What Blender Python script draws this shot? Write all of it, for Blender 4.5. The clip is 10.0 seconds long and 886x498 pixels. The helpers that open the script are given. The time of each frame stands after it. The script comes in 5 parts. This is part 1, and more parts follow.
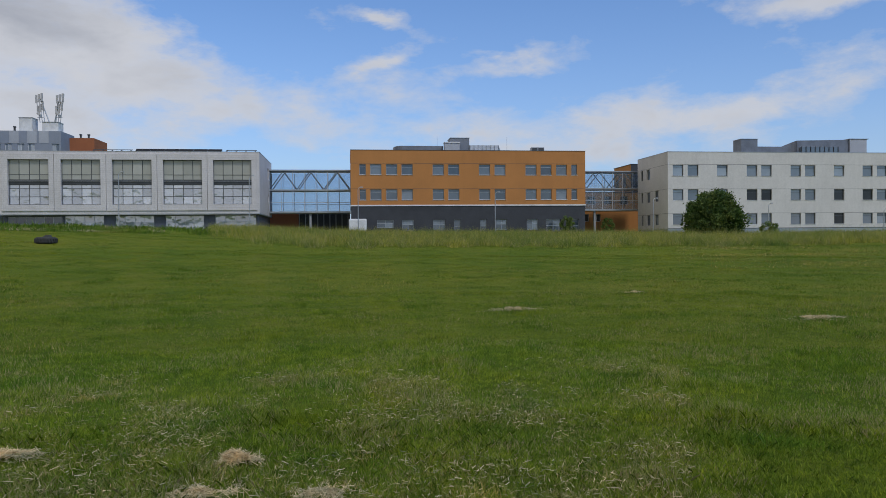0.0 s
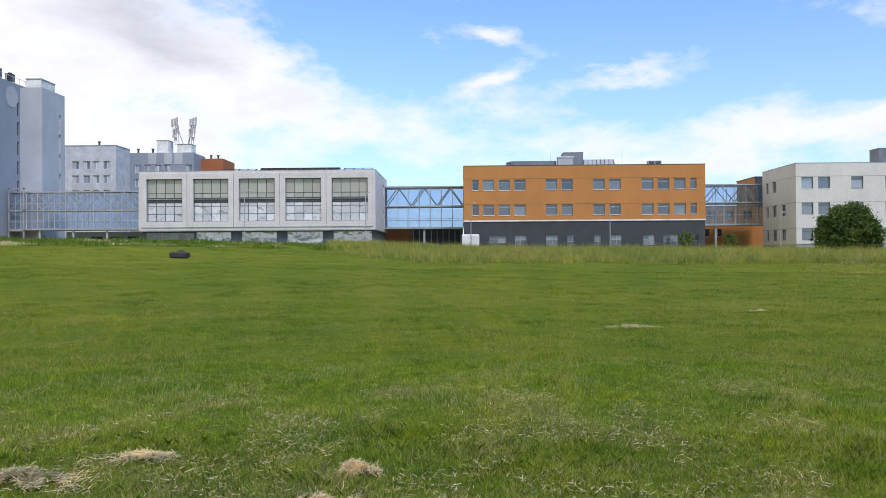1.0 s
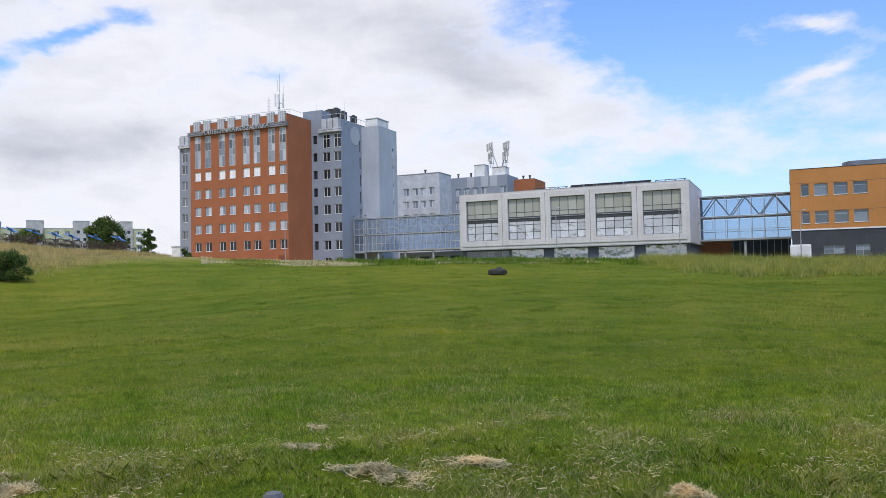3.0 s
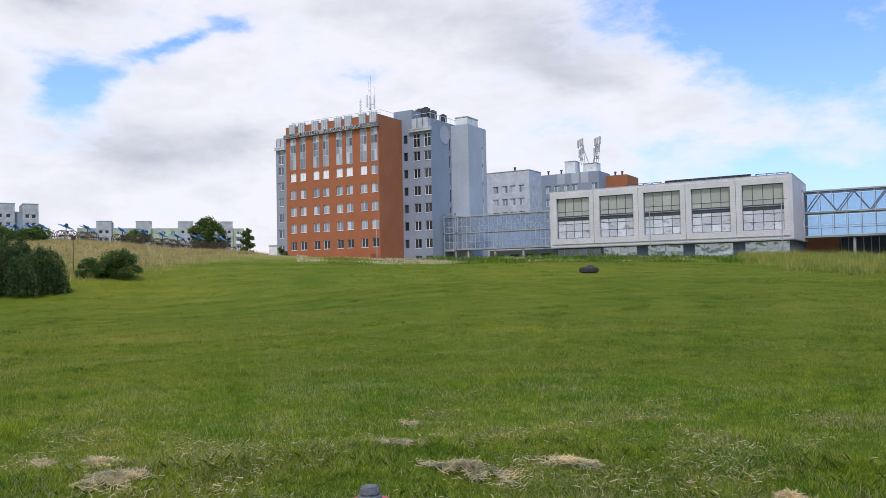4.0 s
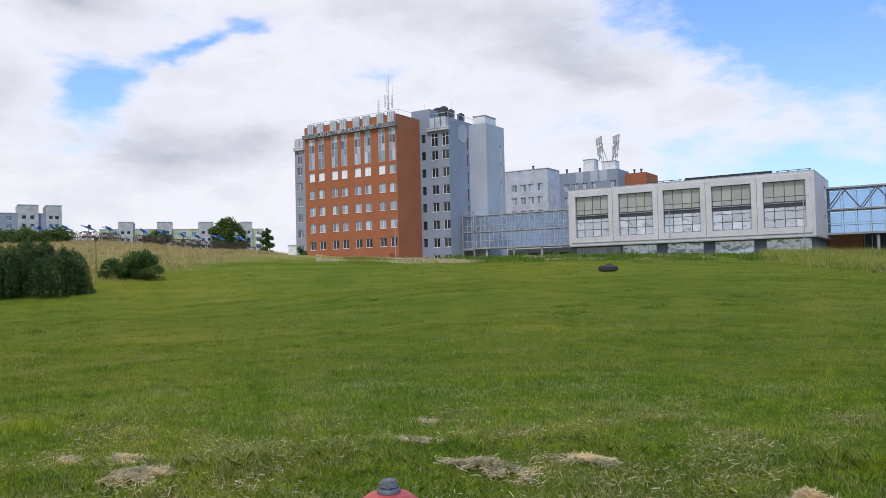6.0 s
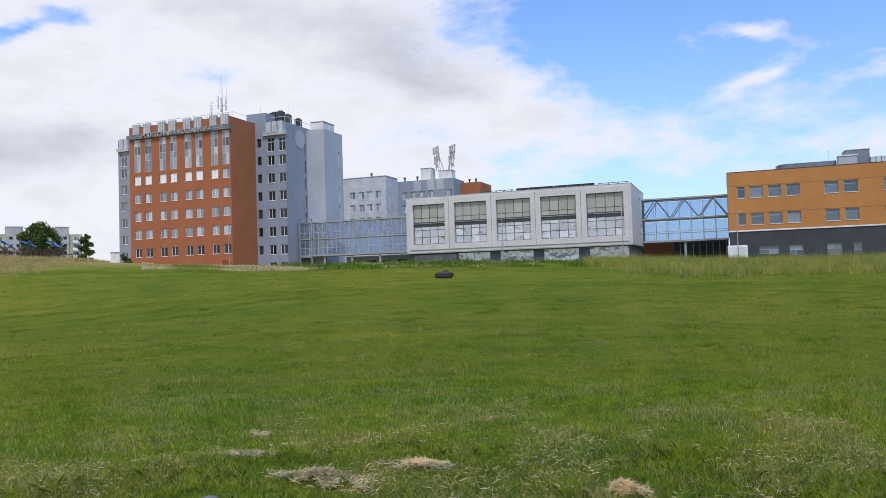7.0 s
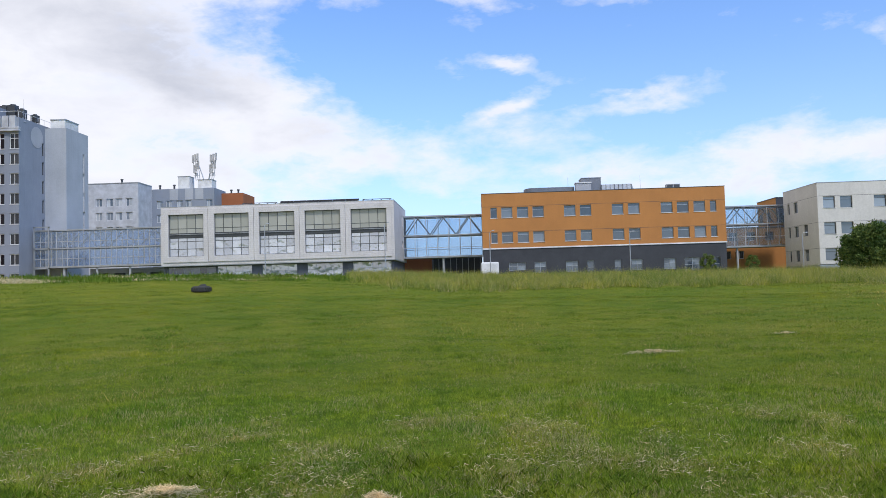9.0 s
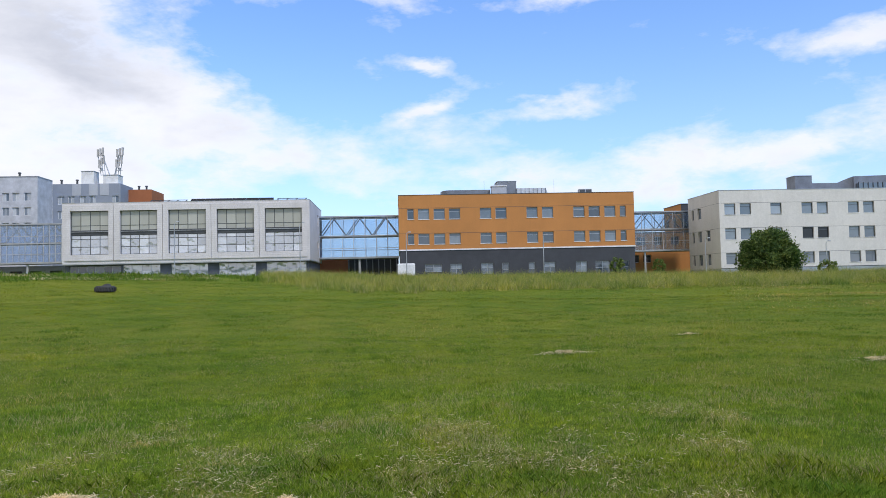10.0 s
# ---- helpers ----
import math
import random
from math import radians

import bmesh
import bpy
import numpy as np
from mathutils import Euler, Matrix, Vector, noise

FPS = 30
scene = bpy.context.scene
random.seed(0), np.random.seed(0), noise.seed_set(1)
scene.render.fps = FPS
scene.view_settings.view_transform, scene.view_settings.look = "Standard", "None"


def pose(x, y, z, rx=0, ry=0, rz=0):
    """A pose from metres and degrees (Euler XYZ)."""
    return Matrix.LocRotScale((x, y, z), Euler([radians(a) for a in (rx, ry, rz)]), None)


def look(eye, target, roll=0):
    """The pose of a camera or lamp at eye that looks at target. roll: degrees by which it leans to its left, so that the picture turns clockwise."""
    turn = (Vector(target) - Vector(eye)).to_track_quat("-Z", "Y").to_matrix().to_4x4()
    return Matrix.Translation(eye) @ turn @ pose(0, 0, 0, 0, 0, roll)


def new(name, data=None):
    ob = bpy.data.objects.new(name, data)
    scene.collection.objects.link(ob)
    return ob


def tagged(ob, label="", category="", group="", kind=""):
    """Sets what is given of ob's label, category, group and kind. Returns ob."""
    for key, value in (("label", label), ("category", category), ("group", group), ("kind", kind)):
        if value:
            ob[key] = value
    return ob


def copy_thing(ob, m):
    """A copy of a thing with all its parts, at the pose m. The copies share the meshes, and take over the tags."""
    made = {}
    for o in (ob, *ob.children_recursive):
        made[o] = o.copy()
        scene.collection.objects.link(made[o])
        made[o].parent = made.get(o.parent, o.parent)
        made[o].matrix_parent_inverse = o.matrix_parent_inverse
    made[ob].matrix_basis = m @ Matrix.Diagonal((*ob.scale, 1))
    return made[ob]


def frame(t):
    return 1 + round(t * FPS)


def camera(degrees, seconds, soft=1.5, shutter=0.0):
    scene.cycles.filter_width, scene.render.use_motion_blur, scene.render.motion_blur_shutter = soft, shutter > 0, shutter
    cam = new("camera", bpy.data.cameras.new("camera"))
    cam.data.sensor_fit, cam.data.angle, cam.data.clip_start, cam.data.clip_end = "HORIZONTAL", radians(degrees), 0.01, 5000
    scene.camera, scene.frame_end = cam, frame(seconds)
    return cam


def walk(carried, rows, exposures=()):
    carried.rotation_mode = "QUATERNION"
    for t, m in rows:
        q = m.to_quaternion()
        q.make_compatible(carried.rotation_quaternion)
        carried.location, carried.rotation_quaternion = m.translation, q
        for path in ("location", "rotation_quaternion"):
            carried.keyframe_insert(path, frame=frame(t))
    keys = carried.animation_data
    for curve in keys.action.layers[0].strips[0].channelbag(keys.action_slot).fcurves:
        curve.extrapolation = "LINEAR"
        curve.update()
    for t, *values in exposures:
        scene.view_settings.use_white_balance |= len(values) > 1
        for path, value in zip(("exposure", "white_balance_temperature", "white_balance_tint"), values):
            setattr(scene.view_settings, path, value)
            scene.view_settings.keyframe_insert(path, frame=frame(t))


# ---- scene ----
# ---- camera ----
EYE = 1.65
cam = camera(60.2, 10.0, soft=0.5)
# seconds, x, y, yaw, pitch, roll
ROWS = [
    (0.0, 0.000, 0.000, -7.00, -0.70, 0.49),
    (0.5, -0.017, 0.005, -3.75, -0.19, 0.46),
    (1.0, -0.035, -0.001, 1.40, 0.52, 0.35),
    (1.5, -0.056, 0.001, 7.05, 0.90, 0.15),
    (2.0, -0.066, -0.009, 14.88, 1.54, 0.20),
    (2.5, -0.091, -0.011, 19.70, 1.94, 0.72),
    (3.0, -0.121, -0.015, 24.40, 1.99, 1.18),
    (3.2, -0.123, -0.018, 26.04, 1.98, 1.25),
    (4.3, -0.126, -0.025, 32.73, 1.97, 1.08),
    (4.5, -0.126, -0.028, 33.73, 1.96, 1.05),
    (5.0, -0.121, -0.049, 35.28, 1.95, 1.15),
    (5.2, -0.115, -0.045, 35.64, 1.95, 1.20),
    (6.3, -0.080, -0.071, 29.26, 1.97, 1.58),
    (6.5, -0.072, -0.064, 26.47, 2.01, 1.72),
    (7.0, -0.064, -0.047, 20.46, 2.14, 1.79),
    (7.5, -0.051, -0.044, 15.36, 2.32, 1.74),
    (8.0, -0.039, -0.039, 11.67, 2.50, 1.68),
    (8.5, -0.032, -0.023, 7.14, 2.61, 1.66),
    (9.0, -0.021, -0.015, 2.90, 2.69, 1.62),
    (9.5, -0.017, -0.004, 0.03, 2.67, 1.45),
    (10.0, -0.001, -0.008, -3.37, 2.63, 1.29),
]
# seconds, stops, kelvin, tint
EXPOSURES = [(0.0, -0.72, 6350, 11.0), (0.3, -0.44, 6400, 11.5), (0.5, -0.12, 6500, 12.0), (1.0, 0.06, 6550, 13.0), (1.5, 0.0, 6550, 13.0), (2.0, -0.1, 6500, 13.0), (3.0, -0.12, 6450, 13.0),
             (4.5, -0.1, 6450, 13.5), (6.5, -0.14, 6450, 13.0), (7.5, -0.13, 6450, 13.0), (10.0, 0.0, 6400, 12.5)]
walk(cam, [(t, pose(x, y, EYE, 90 + pitch, roll, yaw)) for t, x, y, yaw, pitch, roll in ROWS], EXPOSURES)

# ---- light ----
SUN_EL, SUN_AZ = 50.0, 150.0      # azimuth: degrees clockwise from +y


def nn(tree, kind, **values):
    n = tree.nodes.new(kind)
    for key, value in values.items():
        if key in n.inputs:
            n.inputs[key].default_value = value
    return n


def maths(tree, op, a, b=None, c=None, clamp=False):
    n = tree.nodes.new("ShaderNodeMath")
    n.operation, n.use_clamp = op, clamp
    for i, v in enumerate((a, b, c)):
        if v is None:
            continue
        if isinstance(v, (int, float)):
            n.inputs[i].default_value = v
        else:
            tree.links.new(v, n.inputs[i])
    return n.outputs[0]


def ramp(tree, fac, *stops):
    n = tree.nodes.new("ShaderNodeValToRGB")
    while len(n.color_ramp.elements) < len(stops):
        n.color_ramp.elements.new(0.5)
    for e, (p, col) in zip(n.color_ramp.elements, stops):
        e.position = p
        e.color = (*col, 1) if len(col) == 3 else col
    tree.links.new(fac, n.inputs[0])
    return n.outputs[0]


def mixed(tree, fac, a, b, blend="MIX"):
    n = tree.nodes.new("ShaderNodeMix")
    n.data_type, n.blend_type = "RGBA", blend
    for socket, v in ((n.inputs[0], fac), (n.inputs[6], a), (n.inputs[7], b)):
        if isinstance(v, (int, float)):
            socket.default_value = v
        elif isinstance(v, tuple):
            socket.default_value = (*v, 1)
        else:
            tree.links.new(v, socket)
    return n.outputs[2]


def noise_tex(tree, vector, scale, detail=4.0, rough=0.55, distort=0.0):
    n = nn(tree, "ShaderNodeTexNoise", Scale=scale, Detail=detail, Roughness=rough, Distortion=distort)
    if vector is not None:
        tree.links.new(vector, n.inputs["Vector"])
    return n.outputs["Fac"]


# cloud masses and clear gaps: azimuth to the left, elevation, half width, half height (degrees), slope, weight
CLOUDS = [(16, 13.5, 6.0, 2.6, -0.1, 0.3), (8, 9.5, 10, 2.4, 0.05, 0.3), (-20, 8.6, 14, 2.2, -0.06, 0.36), (-31, 9.6, 7, 1.4, -0.1, 0.2),
          (-3.2, 16.2, 2.6, 0.8, 0.25, 0.34), (-2.4, 13.0, 2.4, 0.7, -0.3, 0.3), (-11.5, 12.8, 4.0, 0.8, -0.12, 0.3), (-34, 15.6, 4.5, 1.0, -0.12, 0.32),
          (-13, 20.5, 5.0, 0.9, -0.1, 0.28), (1, 21.5, 5.0, 1.0, 0.2, 0.26)]
GAPS = [(57, 13.0, 2.6, 2.0, 0.2, -0.42), (51, 16.2, 5.0, 0.9, -0.42, -0.36), (47, 18.5, 2.6, 1.2, 0.0, -0.26), (36, 15.2, 2.0, 0.8, -0.2, -0.2),
        (11, 16.5, 4.5, 3.2, 0.4, -0.3), (21, 11.0, 3.0, 0.8, 0.3, -0.1)]
UNDERSIDES = [(58, 19.0, 4.0, 1.6, 0.1, 1.0), (67, 12.0, 5.0, 3.0, 0.0, 0.8), (53, 8.8, 5.5, 1.7, 0.05, 0.75), (46, 9.8, 3.5, 1.6, 0.0, 0.6),
              (24.5, 17.4, 6.0, 2.2, 0.15, 0.65), (20, 14.0, 4.5, 1.3, 0.2, 0.5), (37, 20.0, 5.0, 1.5, 0.0, 0.4)]


def sky_world():
    world = bpy.data.worlds.new("sky")
    scene.world = world
    world.use_nodes = True
    t = world.node_tree
    t.nodes.clear()
    out, bg = t.nodes.new("ShaderNodeOutputWorld"), t.nodes.new("ShaderNodeBackground")
    sky = t.nodes.new("ShaderNodeTexSky")
    sky.sky_type, sky.sun_disc = "NISHITA", False
    sky.sun_elevation, sky.sun_rotation = radians(SUN_EL), radians(SUN_AZ)
    sky.air_density, sky.dust_density, sky.ozone_density = 1.0, 0.6, 2.0
    coord = t.nodes.new("ShaderNodeTexCoord").outputs["Generated"]
    sep = t.nodes.new("ShaderNodeSeparateXYZ")
    t.links.new(coord, sep.inputs[0])
    dx, dy, dz = sep.outputs
    squash = nn(t, "ShaderNodeMapping", Scale=(1.0, 1.0, 2.3))
    t.links.new(coord, squash.inputs[0])
    p = squash.outputs[0]
    # ragged outlines: the masses are bent by two noises
    deg = 180 / math.pi
    az = maths(t, "MULTIPLY", maths(t, "ARCTAN2", maths(t, "MULTIPLY", dx, -1.0), dy), deg)
    el = maths(t, "MULTIPLY", maths(t, "ARCSINE", dz), deg)
    n1, n2 = noise_tex(t, p, 6.0, 6.0, 0.6), noise_tex(t, p, 7.3, 6.0, 0.6, 0.3)
    wa = maths(t, "ADD", az, maths(t, "MULTIPLY_ADD", n1, 9.0, -4.5))
    we = maths(t, "ADD", el, maths(t, "MULTIPLY_ADD", n2, 4.0, -2.0))

    def field(masses, start):
        total = start
        for a, e, sa, se, k, weight in masses:
            u = maths(t, "MULTIPLY_ADD", wa, 1 / sa, -a / sa)
            v = maths(t, "MULTIPLY_ADD", wa, -k / se, maths(t, "MULTIPLY_ADD", we, 1 / se, (k * a - e) / se))
            q = maths(t, "MULTIPLY_ADD", u, u, maths(t, "MULTIPLY", v, v))
            total = maths(t, "MULTIPLY_ADD", maths(t, "EXPONENT", maths(t, "MULTIPLY", q, -1.0)), weight, total)
        return total

    big, med, fine = noise_tex(t, p, 3.2, 3.0), noise_tex(t, p, 9.0, 8.0, 0.6, 0.2), noise_tex(t, p, 30.0, 6.0, 0.62)
    body = maths(t, "MULTIPLY_ADD", big, 0.45, maths(t, "MULTIPLY_ADD", med, 0.75, maths(t, "MULTIPLY", fine, 0.22)))
    # mostly cloud to the left, mostly clear to the right
    side = maths(t, "MULTIPLY_ADD", maths(t, "MULTIPLY_ADD", wa, 1 / 22, -0.25, clamp=True), 0.5, -0.81)
    low = maths(t, "MULTIPLY", maths(t, "MULTIPLY_ADD", el, -1 / 9, 1.0, clamp=True), 0.14)
    dens = field(CLOUDS + GAPS, maths(t, "ADD", maths(t, "ADD", body, side), low))
    mask = ramp(t, maths(t, "ADD", dens, 0.3), (0.28, (0, 0, 0)), (0.4, (0.36,) * 3), (0.54, (0.85,) * 3), (0.66, (0.97,) * 3))
    thick = maths(t, "MULTIPLY", maths(t, "SUBTRACT", dens, 0.14, clamp=True), 6.0, clamp=True)
    shade = maths(t, "ADD", field(UNDERSIDES, -0.02), maths(t, "MULTIPLY_ADD", med, 1.3, -0.6))
    grey = maths(t, "MULTIPLY", thick, shade, clamp=True)
    cloud = mixed(t, grey, (6.5, 6.6, 6.9), (3.8, 4.0, 4.5))
    blue = mixed(t, 1.0, sky.outputs[0], (0.9, 1.21, 1.57), "MULTIPLY")
    haze = maths(t, "MULTIPLY", maths(t, "EXPONENT", maths(t, "MULTIPLY", maths(t, "MAXIMUM", el, 0.0), -1 / 7.5)), 0.78)
    blue = mixed(t, haze, blue, (4.85, 5.25, 6.5))
    t.links.new(mixed(t, mask, blue, cloud), bg.inputs[0])
    bg.inputs[1].default_value = 0.15
    t.links.new(bg.outputs[0], out.inputs[0])


sky_world()
lamp = bpy.data.lights.new("sun", "SUN")
lamp.energy, lamp.angle, lamp.color = 2.3, radians(8), (1.0, 0.94, 0.84)
sun = new("sun", lamp)
sa, se = radians(SUN_AZ), radians(SUN_EL)
sun.matrix_world = look(Vector((math.sin(sa) * math.cos(se), math.cos(sa) * math.cos(se), math.sin(se))) * 200, (0, 0, 0))


# ---- materials ----
def material(name, base, rough=0.8, metal=0.0, grain=30.0, amount=0.12, stains=0.6, stain_amount=0.12, bump=0.15, ior=1.45,
             joints=None, objrand=0.0, streaks=0.0):
    m = bpy.data.materials.new(name)
    m.use_nodes = True
    t = m.node_tree
    b = t.nodes["Principled BSDF"]
    pos = t.nodes.new("ShaderNodeNewGeometry").outputs["Position"]
    g = noise_tex(t, pos, grain, 5.0)
    s = noise_tex(t, pos, stains, 4.0, 0.6)
    dark = tuple(c * (1 - 2 * amount) for c in base)
    light = tuple(min(1, c * (1 + 2 * amount)) for c in base)
    col = ramp(t, g, (0.3, dark), (0.7, light))
    k = ramp(t, s, (0.35, (1 - 2 * stain_amount,) * 3), (0.65, (1 + stain_amount * 0.4,) * 3))
    col = mixed(t, 1.0, col, k, "MULTIPLY")
    if streaks:
        mp = nn(t, "ShaderNodeMapping", Scale=(1.5, 1.5, 0.12))
        t.links.new(pos, mp.inputs[0])
        st = noise_tex(t, mp.outputs[0], 1.2, 5.0, 0.65)
        col = mixed(t, 1.0, col, ramp(t, st, (0.4, (1, 1, 1)), (0.75, (1 - streaks,) * 3)), "MULTIPLY")
    if joints:
        sep, across = t.nodes.new("ShaderNodeSeparateXYZ"), t.nodes.new("ShaderNodeCombineXYZ")
        t.links.new(pos, sep.inputs[0])
        t.links.new(maths(t, "ADD", sep.outputs[0], sep.outputs[1]), across.inputs[0])
        t.links.new(sep.outputs[2], across.inputs[1])
        br = nn(t, "ShaderNodeTexBrick", Scale=1.0)
        br.offset = 0.5
        for key, value in (("Color1", (1, 1, 1, 1)), ("Color2", (0.965, 0.965, 0.97, 1)), ("Mortar", (0.84, 0.83, 0.82, 1)), ("Mortar Size", 0.016), ("Brick Width", joints[0]), ("Row Height", joints[1])):
            br.inputs[key].default_value = value
        t.links.new(across.outputs[0], br.inputs["Vector"])
        col = mixed(t, 1.0, col, br.outputs["Color"], "MULTIPLY")
    if objrand:
        r = t.nodes.new("ShaderNodeObjectInfo").outputs["Random"]
        col = mixed(t, 1.0, col, ramp(t, r, (0.0, (1 - objrand,) * 3), (1.0, (1 + objrand,) * 3)), "MULTIPLY")
    t.links.new(col, b.inputs["Base Color"])
    b.inputs["Roughness"].default_value, b.inputs["Metallic"].default_value, b.inputs["IOR"].default_value = rough, metal, ior
    if bump:
        bp = nn(t, "ShaderNodeBump", Strength=bump, Distance=0.02)
        t.links.new(g, bp.inputs["Height"])
        t.links.new(bp.outputs[0], b.inputs["Normal"])
    return m


def glass_material(name, darkest, lightest, ior=1.9, wave=0.0, blinds=0.0, tint=(1, 1, 1)):
    """Coated window glass: what hangs behind it and any painted reflection differ from pane to pane."""
    m = bpy.data.materials.new(name)
    m.use_nodes = True
    t = m.node_tree
    b = t.nodes["Principled BSDF"]
    r = t.nodes.new("ShaderNodeObjectInfo").outputs["Random"]
    geo = t.nodes.new("ShaderNodeNewGeometry")
    pos = geo.outputs["Position"]
    inside = noise_tex(t, pos, 0.9, 3.0)
    v = maths(t, "ADD", maths(t, "MULTIPLY", r, 0.75), maths(t, "MULTIPLY", inside, 0.3), clamp=True)
    mid = tuple((a * 2 + c) / 3 for a, c in zip(darkest, lightest))
    col = ramp(t, v, (0.1, darkest), (0.55, mid), (0.95, lightest))
    if blinds:
        sep = t.nodes.new("ShaderNodeSeparateXYZ")
        t.links.new(pos, sep.inputs[0])
        stripe = maths(t, "FRACT", maths(t, "MULTIPLY", sep.outputs[2], 6.0))
        col = mixed(t, 1.0, col, ramp(t, stripe, (0.2, (1 - blinds,) * 3), (0.5, (1, 1, 1))), "MULTIPLY")
    t.links.new(col, b.inputs["Base Color"])
    b.inputs["Roughness"].default_value, b.inputs["IOR"].default_value = 0.04, ior
    b.inputs["Specular Tint"].default_value = (*tint, 1)
    if wave:
        bp = nn(t, "ShaderNodeBump", Strength=wave, Distance=0.05)
        t.links.new(noise_tex(t, pos, 1.1, 1.0), bp.inputs["Height"])
        t.links.new(bp.outputs[0], b.inputs["Normal"])
    return m


def clear_glass(name, tint, opacity, ior):
    """A thin clear pane, part transparent and part mirror."""
    m = bpy.data.materials.new(name)
    m.use_nodes = True
    t = m.node_tree
    t.nodes.clear()
    out = t.nodes.new("ShaderNodeOutputMaterial")
    tr, gl, df = nn(t, "ShaderNodeBsdfTransparent", Color=(*tint, 1)), nn(t, "ShaderNodeBsdfGlossy", Roughness=0.03), nn(t, "ShaderNodeBsdfDiffuse", Color=(*(c * 0.75 for c in tint), 1))
    gl.inputs["Color"].default_value = (0.9, 0.95, 1, 1)
    f = nn(t, "ShaderNodeFresnel", IOR=ior)
    a, b = t.nodes.new("ShaderNodeMixShader"), t.nodes.new("ShaderNodeMixShader")
    b.inputs[0].default_value = opacity
    t.links.new(tr.outputs[0], b.inputs[1]), t.links.new(df.outputs[0], b.inputs[2])
    t.links.new(f.outputs[0], a.inputs[0]), t.links.new(b.outputs[0], a.inputs[1]), t.links.new(gl.outputs[0], a.inputs[2])
    t.links.new(a.outputs[0], out.inputs[0])
    return m


def leaf_material(name, dark, mid, light, dry=None, dry_share=0.0, patch=0.12, rough=0.6, through_light=0.35, fleck=3.0, patchy=True):
    m = bpy.data.materials.new(name)
    m.use_nodes = True
    t = m.node_tree
    b = t.nodes["Principled BSDF"]
    geo = t.nodes.new("ShaderNodeNewGeometry")
    r, pos = geo.outputs["Random Per Island"], geo.outputs["Position"]
    col = ramp(t, r, (0.0, dark), (0.5, mid), (1.0, light))
    if patchy:
        area = noise_tex(t, pos, patch, 4.0, 0.6)
        col = mixed(t, 1.0, col, ramp(t, area, (0.32, (0.66, 0.84, 0.6)), (0.5, (1, 1, 1)), (0.68, (1.3, 1.14, 0.9))), "MULTIPLY")
        clump = noise_tex(t, pos, patch * 6.0, 3.0, 0.6)
        col = mixed(t, 1.0, col, ramp(t, clump, (0.34, (0.66, 0.84, 0.75)), (0.5, (1, 1, 1)), (0.66, (1.22, 1.12, 0.88))), "MULTIPLY")
    flecks = noise_tex(t, pos, fleck, 4.0, 0.7)
    col = mixed(t, 1.0, col, ramp(t, flecks, (0.36, (0.5, 0.58, 0.55)), (0.5, (1, 1, 1)), (0.64, (1.34, 1.26, 1.15))), "MULTIPLY")
    if dry:
        q = noise_tex(t, pos, patch * 4.5, 5.0, 0.65)
        share = maths(t, "ADD", maths(t, "MULTIPLY", maths(t, "SUBTRACT", q, 0.5), 1.6), dry_share)
        pick = maths(t, "LESS_THAN", maths(t, "FRACT", maths(t, "MULTIPLY", r, 37.0)), share)
        col = mixed(t, pick, col, dry)
    t.links.new(col, b.inputs["Base Color"])
    b.inputs["Roughness"].default_value = rough
    b.inputs["Specular IOR Level"].default_value = 0.25
    # light shines through the thin blades
    tr, mx = t.nodes.new("ShaderNodeBsdfTranslucent"), t.nodes.new("ShaderNodeMixShader")
    mx.inputs[0].default_value = through_light
    t.links.new(col, tr.inputs[0])
    t.links.new(b.outputs[0], mx.inputs[1]), t.links.new(tr.outputs[0], mx.inputs[2])
    t.links.new(mx.outputs[0], t.nodes["Material Output"].inputs[0])
    return m


def ground_material():
    m = bpy.data.materials.new("meadow")
    m.use_nodes = True
    t = m.node_tree
    b = t.nodes["Principled BSDF"]
    pos = t.nodes.new("ShaderNodeNewGeometry").outputs["Position"]
    big, med, fine = noise_tex(t, pos, 0.05, 4.0, 0.6), noise_tex(t, pos, 0.45, 6.0, 0.65), noise_tex(t, pos, 14.0, 6.0, 0.7)
    col = ramp(t, med, (0.3, (0.1, 0.145, 0.01)), (0.5, (0.14, 0.185, 0.013)), (0.68, (0.2, 0.21, 0.026)))
    col = mixed(t, 1.0, col, ramp(t, big, (0.35, (0.75, 0.9, 0.75)), (0.5, (1, 1, 1)), (0.65, (1.25, 1.1, 1.05))), "MULTIPLY")
    col = mixed(t, 1.0, col, ramp(t, fine, (0.3, (0.5, 0.5, 0.5)), (0.6, (1.25, 1.25, 1.2))), "MULTIPLY")
    # dry grass on the mound
    sep = t.nodes.new("ShaderNodeSeparateXYZ")
    t.links.new(pos, sep.inputs[0])
    x, y, z = sep.outputs
    edge = maths(t, "ADD", maths(t, "MULTIPLY", maths(t, "SUBTRACT", z, 1.8), 0.75), maths(t, "MULTIPLY", maths(t, "SUBTRACT", med, 0.5), 1.4), clamp=True)
    left = maths(t, "MULTIPLY", maths(t, "SUBTRACT", maths(t, "MULTIPLY", x, -1.0), 54.0), 0.07, clamp=True)
    col = mixed(t, maths(t, "MULTIPLY", edge, left), col, ramp(t, fine, (0.3, (0.3, 0.23, 0.08)), (0.7, (0.48, 0.39, 0.17))))
    t.links.new(col, b.inputs["Base Color"])
    b.inputs["Roughness"].default_value = 0.9
    b.inputs["Specular IOR Level"].default_value = 0.1
    bp = nn(t, "ShaderNodeBump", Strength=0.9, Distance=0.12)
    t.links.new(fine, bp.inputs["Height"])
    t.links.new(bp.outputs[0], b.inputs["Normal"])
    return m


